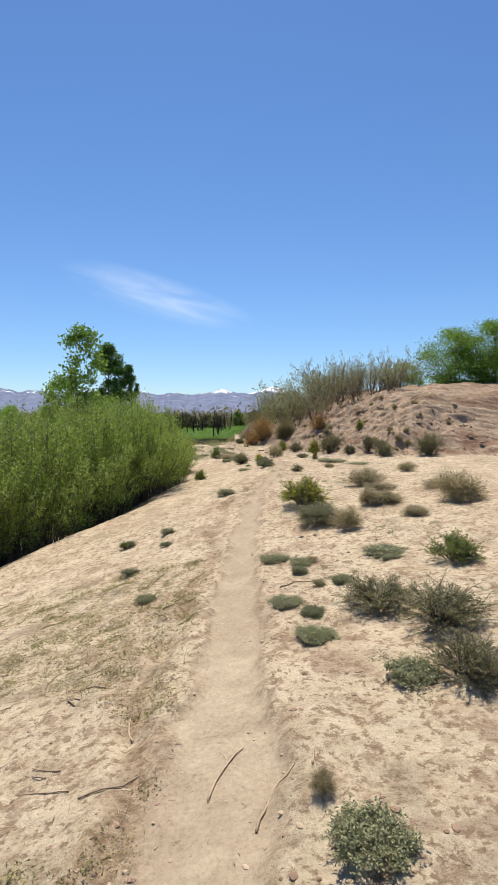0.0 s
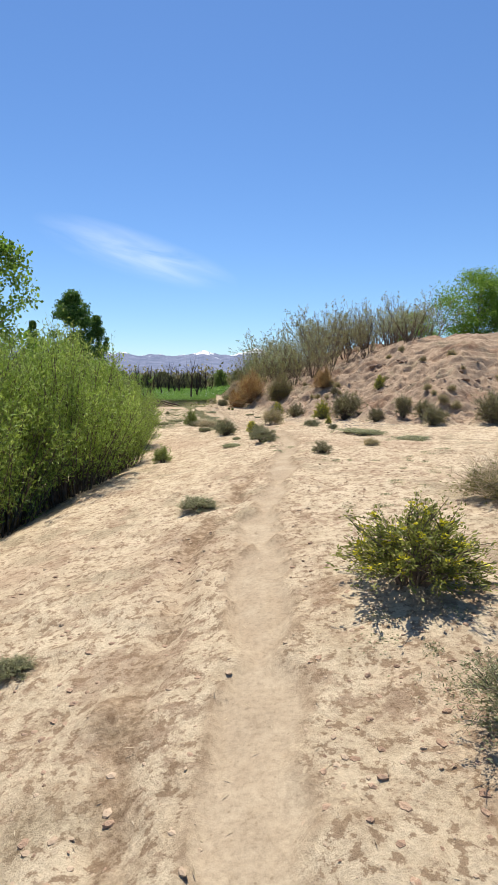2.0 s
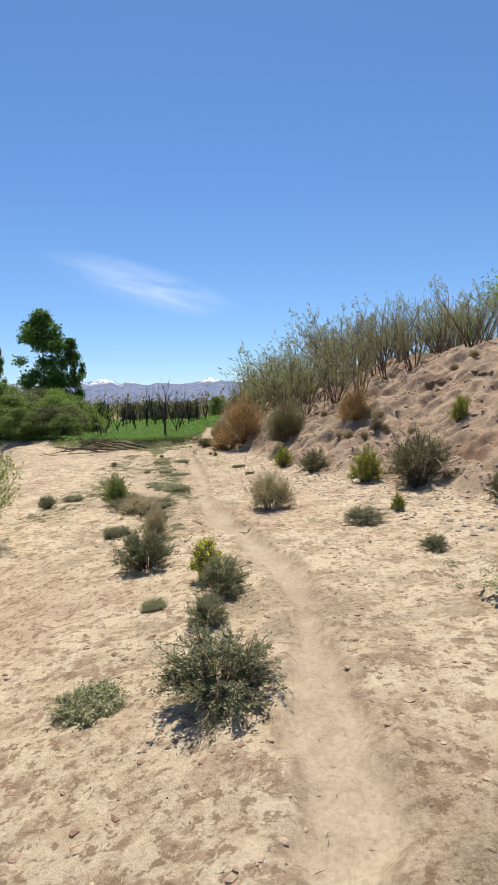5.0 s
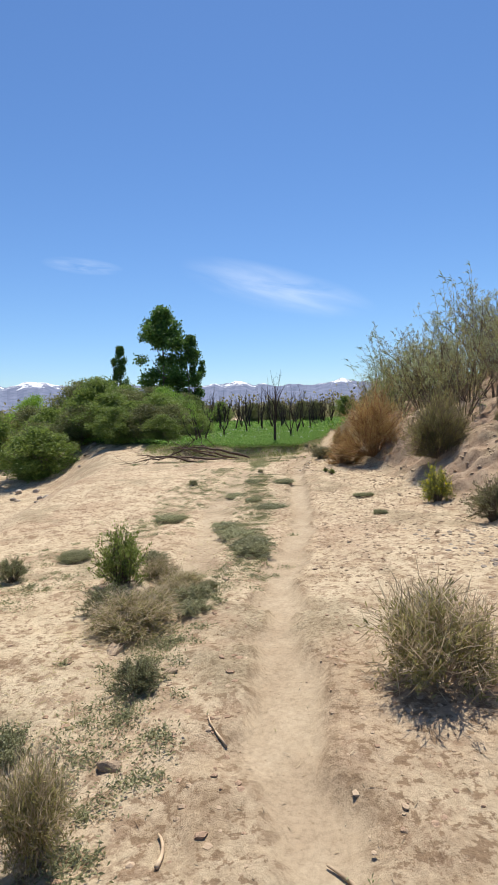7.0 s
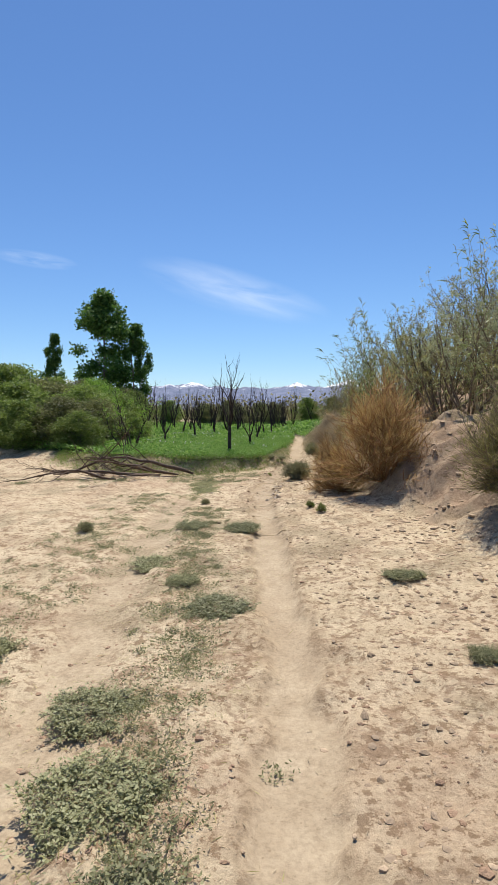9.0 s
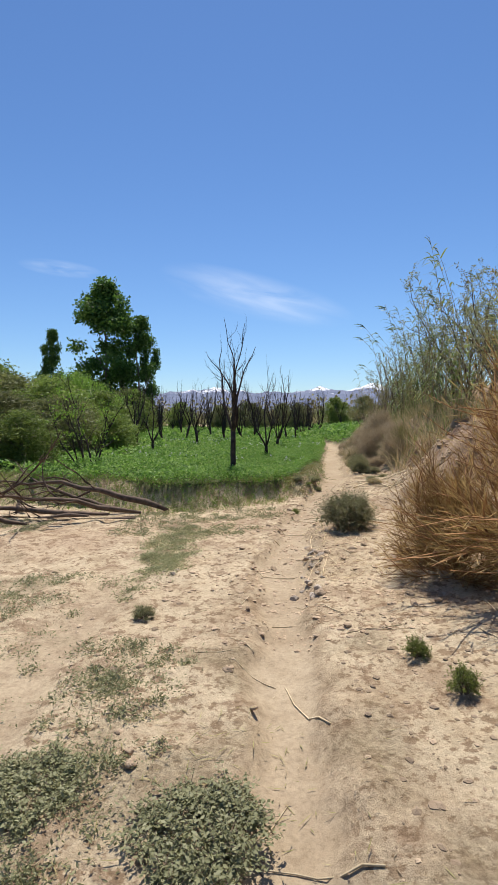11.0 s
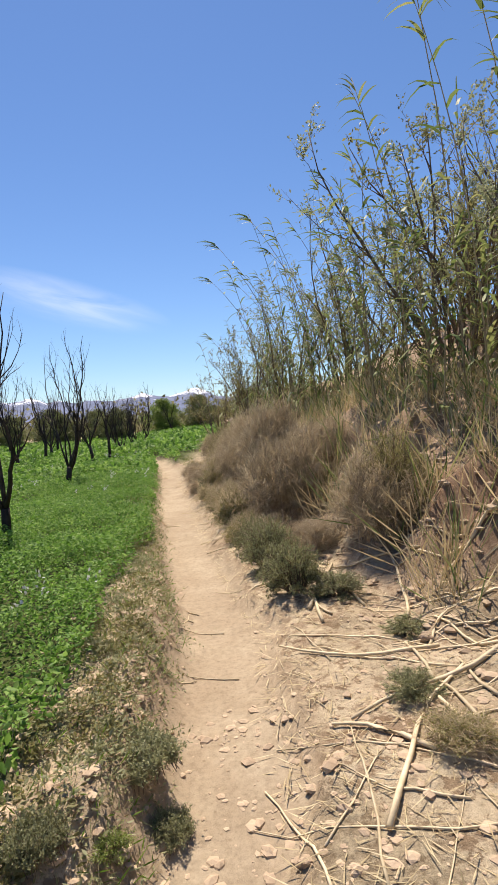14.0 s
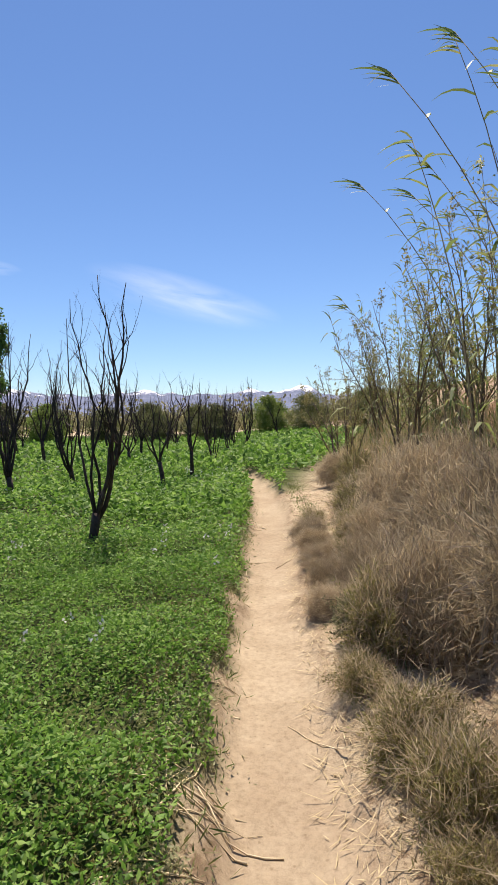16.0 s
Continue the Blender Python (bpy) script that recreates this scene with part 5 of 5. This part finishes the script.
mats("verge_mats", "low grey-green weeds between the path and the clover", spots, 90, 0.05, 0.017, M_mat)
spots = [(float(path_x(y)) - rnd(0.3, 0.55), y) for y in np.random.uniform(33.0, 40.0, 130)]
mats("verge_dry_weeds", "low dry weeds between the path and the clover", spots, 90, 0.045, 0.018, M_olive)


# ---- fallen branches ----
def fallen_branch(x, y, turn, length, r, label):
    root = tagged(new("fallen_branch"), label, "branch", "fallen branches before the field")
    g, _ = limb_geo(Vector((0, 0, 0)), Vector((1, 0, 0.26)), length, r, 0.26, -0.03, 9, 6, 2, 9)
    for v in g.v:
        v.z = max(v.z, r * 0.3)
    part("bough", g, M_stick_dark, root, smooth=True)
    root.matrix_basis = pose(x, y, height(x, y) + 0.02, 0, 0, turn)
    return root


M_stick_dark = solid_material("dead_branch_bark", (0.06, 0.04, 0.03), (0.18, 0.125, 0.09), 14, 0.85, 0.5, 0.006, 0.2)
FB = "dead bare branch lying on the ground before the field"
fallen_branch(-2.65, 32.1, 184, 2.6, 0.045, FB)
fallen_branch(-2.9, 31.9, 196, 2.3, 0.035, FB)
fallen_branch(-3.2, 31.7, 176, 2.6, 0.04, FB)
fallen_branch(-3.4, 31.6, 205, 2.0, 0.03, FB)
fallen_branch(-4.4, 31.9, 150, 1.6, 0.03, FB)
fallen_branch(-5.4, 31.7, 12, 2.0, 0.03, FB)
fallen_branch(-2.8, 31.5, 188, 1.9, 0.025, FB)
fallen_branch(-3.9, 31.2, 170, 2.2, 0.03, FB)
fallen_branch(-3.3, 32.2, 168, 2.4, 0.035, FB)


# ---- stones ----
def stone_mesh(seed, mat_):
    bm = bmesh.new()
    bmesh.ops.create_icosphere(bm, subdivisions=3, radius=0.5)
    for v in bm.verts:
        d = v.co.normalized()
        k = 1 + 0.45 * noise.noise(d * 1.3 + Vector((seed * 7.1, 0, 0))) + 0.14 * noise.noise(d * 3.4 + Vector((0, seed * 3.3, 0)))
        v.co = Vector((d.x * 0.5 * k, d.y * 0.40 * k, d.z * 0.32 * k))
    cut = random.Random(seed)
    for _ in range(7):
        w = Vector((cut.gauss(0, 1), cut.gauss(0, 1), cut.gauss(0, 1))).normalized()
        far_ = max(v.co.dot(w) for v in bm.verts) * cut.uniform(0.62, 0.85)
        for v in bm.verts:
            over = v.co.dot(w) - far_
            if over > 0:
                v.co -= w * over
    me = bpy.data.meshes.new("stone")
    bm.to_mesh(me)
    bm.free()
    me.materials.append(mat_)
    return me


STONES = [stone_mesh(k, M_stone) for k in range(6)]
COBBLES = [stone_mesh(k + 9, M_cobble) for k in range(4)]


def stone(x, y, s, label="dusty tan stone lying on the dry ground", grp="stones beside the path", kinds=None, sunk=0.0):
    ob = new("stone", random.choice(kinds or STONES))
    ob.matrix_basis = pose(x, y, height(x, y) + s * sunk, rnd(-20, 20), rnd(-20, 20), rnd(0, 360))
    ob.scale = (s, s * rnd(0.75, 1.1), s * rnd(0.6, 0.95))
    return tagged(ob, label, "stone", grp)


stone(0.62, 6.38, 0.07, "pale flat stone on the dry ground")
stone(0.78, 6.42, 0.09)
stone(0.45, 3.9, 0.03)
stone(-0.31, 19.85, 0.08)
stone(-0.26, 19.1, 0.10, "pale grey stone beside a cushion plant")
stone(-0.75, 20.1, 0.12, "grey stone at the foot of a shrub")
stone(0.52, 9.9, 0.06)
stone(0.74, 10.7, 0.045)
stone(0.10, 29.6, 0.15)
stone(-0.18, 29.95, 0.14)
stone(-0.12, 30.05, 0.12)
stone(-0.78, 20.23, 0.085, "weathered grey-brown stone on the dry ground")
stone(-0.36, 19.91, 0.06, "weathered grey-brown stone on the dry ground")
stone(-0.74, 21.51, 0.07, "weathered grey-brown stone on the dry ground")
stone(-0.66, 21.24, 0.06, "weathered grey-brown stone on the dry ground")
stone(-0.69, 21.25, 0.06, "weathered grey-brown stone on the dry ground")
stone(-0.62, 21.14, 0.05, "weathered grey-brown stone on the dry ground")
stone(-1.56, 28.21, 0.1, "weathered grey-brown stone on the dry ground")
stone(-1.46, 28.28, 0.06, "weathered grey-brown stone on the dry ground")
stone(-1.54, 28.68, 0.05, "weathered grey-brown stone on the dry ground")
stone(-1.05, 28.28, 0.06, "weathered grey-brown stone on the dry ground")
stone(-0.72, 29.98, 0.06, "weathered grey-brown stone on the dry ground")
stone(-0.52, 28.79, 0.06, "weathered grey-brown stone on the dry ground")
stone(-0.39, 30.35, 0.07, "weathered grey-brown stone on the dry ground")
stone(-0.73, 30.16, 0.1, "weathered grey-brown stone on the dry ground")
stone(-0.49, 30.22, 0.08, "weathered grey-brown stone on the dry ground")
stone(-0.83, 30.49, 0.07, "weathered grey-brown stone on the dry ground")
stone(-1.31, 31.41, 0.07, "weathered grey-brown stone on the dry ground")
stone(-1.17, 31.36, 0.08, "weathered grey-brown stone on the dry ground")
stone(-0.73, 30.11, 0.08, "weathered grey-brown stone on the dry ground", kinds=COBBLES)
stone(-0.71, 29.37, 0.08, "weathered grey-brown stone on the dry ground", kinds=COBBLES)
stone(-0.78, 29.48, 0.06, "weathered grey-brown stone on the dry ground", kinds=COBBLES)
stone(-0.81, 29.45, 0.05, "weathered grey-brown stone on the dry ground", kinds=COBBLES)
stone(-0.78, 29.91, 0.055, "weathered grey-brown stone on the dry ground", kinds=COBBLES)
stone(-0.84, 29.75, 0.05, "weathered grey-brown stone on the dry ground", kinds=COBBLES)
stone(-0.69, 29.54, 0.05, "weathered grey-brown stone on the dry ground", kinds=COBBLES)
stone(-0.86, 29.34, 0.08, "weathered grey-brown stone on the dry ground", kinds=COBBLES)
stone(-0.73, 29.30, 0.07, "weathered grey-brown stone on the dry ground", kinds=COBBLES)
stone(-0.73, 29.70, 0.045, "weathered grey-brown stone on the dry ground", kinds=COBBLES)
stone(-0.81, 30.04, 0.05, "weathered grey-brown stone on the dry ground", kinds=COBBLES)
stone(-1.74, 29.69, 0.055, "weathered grey-brown stone on the dry ground", kinds=COBBLES)
stone(-1.82, 29.64, 0.06, "weathered grey-brown stone on the dry ground", kinds=COBBLES)
stone(-1.73, 29.57, 0.045, "weathered grey-brown stone on the dry ground", kinds=COBBLES)
stone(-0.87, 30.57, 0.05, "weathered grey-brown stone on the dry ground", kinds=COBBLES)
stone(-0.79, 30.44, 0.06, "weathered grey-brown stone on the dry ground", kinds=COBBLES)
stone(-0.81, 30.21, 0.07, "weathered grey-brown stone on the dry ground", kinds=COBBLES)
stone(-0.87, 31.48, 0.05, "weathered grey-brown stone on the dry ground", kinds=COBBLES)
stone(-0.76, 31.75, 0.045, "weathered grey-brown stone on the dry ground", kinds=COBBLES)
for k in range(85):
    y = rnd(29.0, 33.4)
    stone(float(path_x(y)) + rnd(-0.55, 1.2), y, min(0.12, 0.02 + abs(random.gauss(0, 0.028))))
for k in range(34):
    y = rnd(22.5, 28.5)
    stone(float(path_x(y)) + rnd(0.25, 2.0), y, min(0.10, 0.02 + abs(random.gauss(0, 0.025))))
for k in range(28):
    y = rnd(21.5, 28.0)
    stone(float(path_x(y)) - rnd(0.25, 1.2), y, min(0.10, 0.02 + abs(random.gauss(0, 0.025))))
for k in range(14):
    y = rnd(16.5, 21.5)
    stone(float(path_x(y)) + random.choice((-1, 1)) * rnd(0.3, 1.6), y, 0.02 + abs(random.gauss(0, 0.02)))
for k in range(20):
    stone(rnd(-1.9, 1.6), rnd(1.2, 12), 0.015 + abs(random.gauss(0, 0.014)))
for k in range(25):
    y = rnd(31.5, 35.8)
    stone(float(toe_x(y)) + rnd(-0.1, 0.9), y, 0.03 + abs(random.gauss(0, 0.04)), "dusty stone on the crumbling bank", "stones on the bank")


def rubble(name, label, pts, size, mat_):
    """Small broken stones too many to count, joined."""
    bm = bmesh.new()
    bmesh.ops.create_icosphere(bm, subdivisions=1, radius=1)
    T = np.array([tuple(v.co) for v in bm.verts])
    Q = np.array([[v.index for v in f.verts] for f in bm.faces])
    bm.free()
    A = np.array(pts, float)
    n_ = len(A)
    s = size * (0.4 + np.random.random(n_) ** 3 * 2.0)
    z = land(A[:, 0], A[:, 1]) - s * 0.04
    lump = T[None] * np.random.uniform(0.7, 1.15, (n_, len(T), 1)) * np.stack([np.ones(n_), np.random.uniform(0.6, 0.95, n_), np.random.uniform(0.3, 0.55, n_)], -1)[:, None]
    a = np.random.uniform(0, 6.28, n_)
    cs, sn = np.cos(a)[:, None], np.sin(a)[:, None]
    lx, ly = lump[..., 0] * cs - lump[..., 1] * sn, lump[..., 0] * sn + lump[..., 1] * cs
    V = (np.stack([lx, ly, lump[..., 2]], -1) * s[:, None, None] + np.stack([A[:, 0], A[:, 1], z], -1)[:, None]).reshape(-1, 3).tolist()
    F = (Q[None] + (np.arange(n_) * len(T))[:, None, None]).reshape(-1, 3).tolist()
    me = bpy.data.meshes.new(name)
    me.from_pydata(V, [], F)
    me.materials.append(mat_)
    return tagged(new(name, me), label, "rubble", kind="stuff")


pts = []
while len(pts) < 6000:
    x, y = rnd(0.0, 9), rnd(17, 36)
    d = min(x - float(toe_x(y)), y - 17 - 0.3 * (x - 4.4))
    if -0.5 < d < 4.5:
        pts.append((x, y))
rubble("bank_rubble", "broken stones and clods on the bank", pts, 0.022, M_stone)
pts = []
while len(pts) < 7500:
    y = rnd(0.8, 35)
    off = random.gauss(0, 1.0)
    if abs(off) > 0.12:
        pts.append((float(path_x(y)) + off, y))
rubble("path_gravel", "small clods and pebbles scattered on the dry ground", pts, 0.009, M_stone)
pts = [(float(path_x(y)) + random.gauss(0.1, 0.5), y) for y in np.random.uniform(28.6, 34, 4600)]
rubble("stony_patch", "broken pebbles on the path before the field", pts, 0.0115, M_stone)
pts = []
while len(pts) < 6500:
    y = rnd(0.8, 27)
    off = random.gauss(0, 1.3)
    if abs(off) > 0.2 and grain(float(path_x(y)) + off, y, 0.5, 61) > rnd(-0.5, 0.4):
        pts.append((float(path_x(y)) + off, y))
rubble("soil_crumbs", "crumbs of dry reddish soil scattered on the ground", pts, 0.011, M_earth)
pts = [(float(path_x(y)) - abs(random.gauss(0.38, 0.1)), y) for y in np.random.uniform(32.8, 36, 900)]
rubble("verge_crumbs", "crumbled clods of soil on the verge", pts, 0.011, M_stone)
pts = [(float(toe_x(y)) + rnd(-0.2, 1.2), y) for y in np.random.uniform(29.5, 36, 2600)]
rubble("crumbled_bank", "crumbled clods of earth on the bank's face", pts, 0.016, M_stone)
pts = [(float(path_x(y)) + rnd(0.25, 2.2), y) for y in np.random.uniform(21.5, 29, 3000)]
rubble("track_gravel", "gravel and small stones beside the track", pts, 0.012, M_stone)
pts = [(rnd(1.9, 4.2) + 0.25 * (20 - y), y) for y in np.random.uniform(17.5, 23.5, 1500)]
rubble("bank_foot_gravel", "grey gravel at the foot of the bank", pts, 0.02, M_cobble)
for k in range(28):
    stone(rnd(-13, -7.5), rnd(29, 37), rnd(0.12, 0.4), "pale grey river cobble in the dry gully", "cobbles in the gully", COBBLES, 0.1)


CLOD = [stone_mesh(k + 20, M_earth) for k in range(4)]
for x, y, s in CLODS:
    ob = stone(x, y, s, "crumbling reddish earth clod on the bank", "clods on the bank", CLOD, -0.05)
    ob.name = "earth_clod"
    tagged(ob, category="clod")


# ---- sticks and straw ----
def stick(x, y, length, turn, r=0.006, label="dry curved stick lying on the path", mat_=None, bend=0.12):
    n, pts = 7, []
    k1 = rnd(-bend, bend)
    for k in range(n):
        u = k / (n - 1) - 0.5
        px, py = u * length, k1 * length * (0.25 - u * u) * 4 + rnd(-0.012, 0.012) * length
        a = radians(turn)
        wx, wy = x + px * math.cos(a) - py * math.sin(a), y + px * math.sin(a) + py * math.cos(a)
        pts.append(Vector((wx - x, wy - y, height(wx, wy) + r * 1.2)))
    z0 = height(x, y)
    for p in pts:
        p.z -= z0
    g = Geo()
    g.tube(pts, [r * (1 - 0.5 * k / (n - 1)) for k in range(n)], 5)
    ob = new("stick", g.mesh("stick", mat_ or M_stick, True))
    ob.location = (x, y, z0)
    return tagged(ob, label, "stick", "sticks on the ground")


stick(-0.10, 2.36, 0.36, 66)
stick(0.11, 2.14, 0.34, 60, bend=0.3)
stick(0.28, 2.30, 0.12, 80)
stick(0.48, 4.72, 0.42, 8, 0.006)
stick(0.28, 4.2, 0.14, 45, 0.012)
stick(0.07, 18.75, 0.14, 110, 0.008)
stick(0.08, 19.35, 0.18, 130, 0.006)
stick(0.05, 18.5, 0.22, 75, 0.005)
stick(0.62, 18.75, 0.16, 140, 0.008)
STRAW = "pale dry reed stalk lying on the ground"
for k in range(22):
    y = rnd(32.8, 34.6)
    stick(float(path_x(y)) + rnd(0.3, 0.95), y, rnd(0.25, 0.6), random.gauss(140, 35), rnd(0.003, 0.005), STRAW, M_stalk, 0.08)
for k in range(14):
    y = rnd(29.8, 31.8)
    stick(float(path_x(y)) + rnd(0.12, 0.4), y, rnd(0.25, 0.6), random.gauss(105, 25), rnd(0.0025, 0.0045), STRAW, M_stalk, 0.08)
for k in range(40):
    y = 37.3 + random.gauss(0, 0.12) if k < 14 else rnd(36.2, 42)
    stick(float(path_x(y)) - rnd(0.14, 0.34), y, rnd(0.1, 0.3), rnd(0, 180), rnd(0.002, 0.004), STRAW, M_stalk, 0.06)
for k in range(34):
    y = rnd(29.6, 33.5)
    stick(float(path_x(y)) + rnd(-0.35, 0.95), y, rnd(0.12, 0.5), rnd(0, 180), rnd(0.002, 0.005), STRAW, M_stalk, 0.06)
for k in range(40):
    y = rnd(34.0, 40)
    stick(float(path_x(y)) + (rnd(0.12, 0.7) if random.random() < 0.7 else rnd(-0.35, -0.1)), y, rnd(0.12, 0.5), rnd(0, 180), rnd(0.002, 0.004), STRAW, M_stalk, 0.06)
for k in range(18):
    y = rnd(26.8, 30)
    stick(float(path_x(y)) + rnd(-0.7, 1.2), y, rnd(0.12, 0.4), rnd(0, 180), rnd(0.002, 0.004), STRAW, M_stalk, 0.06)
for k in range(34):
    stick(rnd(-2.0, -0.35), rnd(1.3, 5.5), rnd(0.08, 0.3), rnd(0, 180), rnd(0.003, 0.006), "thin dry twig lying on the soil")


for k in range(46):
    y = rnd(33.2, 36.2)
    stick(float(path_x(y)) + rnd(0.38, 1.15), y, rnd(0.2, 0.75), random.gauss(130, 45), rnd(0.005, 0.010), "thick bleached reed stalk lying at the foot of the bank", M_stalk, 0.10)
for x, y, n_, a in ((-0.98, 5.7, 0.45, 70), (-0.62, 4.75, 0.34, 40), (-0.75, 4.5, 0.3, 120), (-0.55, 6.1, 0.3, 65), (-0.68, 5.2, 0.22, 100), (-0.8, 4.9, 0.26, 75)):
    stick(x, y, n_, a, 0.006, "dry stick lying in the wash-out beside the path")


def straw_bits(name, label, pts, length, mat_):
    P = np.array([(x, y, 0.0) for x, y in pts])
    P[:, 2] = land(P[:, 0], P[:, 1]) + 0.006
    D = np.random.normal(size=P.shape) * np.array([1, 1, 0.12])
    D /= np.linalg.norm(D, axis=1)[:, None]
    L = length * np.random.uniform(0.3, 1.4, len(P))
    root = tagged(new(name), label, "plant litter", kind="stuff")
    cloud_of_leaves("straw", P, D, L, np.full(len(P), 0.0035), mat_, root, lying=1.0)


pts = [(rnd(-2.6, -0.3) + 0.2 * (y - 3), y) for y in np.random.uniform(1, 6, 2600)]
straw_bits("twig_litter", "thin dry twigs and straw strewn on the soil", pts, 0.07, M_brown)
pts = [(float(path_x(y)) + abs(random.gauss(0.15, 0.4)) + 0.12, y) for y in np.random.uniform(29.5, 41, 8000)]
straw_bits("straw_litter", "pale straw strewn at the foot of the bank", pts, 0.075, M_straw)
pts = [(float(path_x(y)) + random.gauss(0, 0.9), y) for y in np.random.uniform(0.8, 33, 5200)]
straw_bits("fine_litter", "tiny bits of straw scattered on the ground", pts, 0.035, M_brown)
pts = [(-0.85 + random.gauss(0, 0.3) - 0.02 * (y - 20), y) for y in np.random.uniform(17, 28, 2600)]
straw_bits("weed_litter", "dry weeds between the tracks", pts, 0.06, M_olive)


# ---- far mud wall ----
def mud_house(x, y, turn):
    root = tagged(new("mud_house"), "low flat-roofed reddish mud house far beyond the gully", "house")
    for name, sx, sy, sz, oz in (("wall", 14, 6, 3.0, 1.5), ("roof", 14.5, 6.5, 0.3, 3.15)):
        bm = bmesh.new()
        bmesh.ops.create_cube(bm, size=1)
        for v in bm.verts:
            v.co = Vector((v.co.x * sx, v.co.y * sy, v.co.z * sz + oz))
        bmesh.ops.bevel(bm, geom=bm.edges[:], offset=0.08, segments=2, affect="EDGES")
        me = bpy.data.meshes.new(name)
        bm.to_mesh(me)
        bm.free()
        me.materials.append(M_mud)
        ob = new(name, me)
        ob.parent = root
    root.matrix_basis = pose(x, y, height(x, y) - 0.2, 0, 0, turn)


mud_house(-62, 92, 25)

# ---- patterns are no things of the place ----
for root in PARKED:
    for o in (*root.children_recursive, root):
        bpy.data.objects.remove(o)
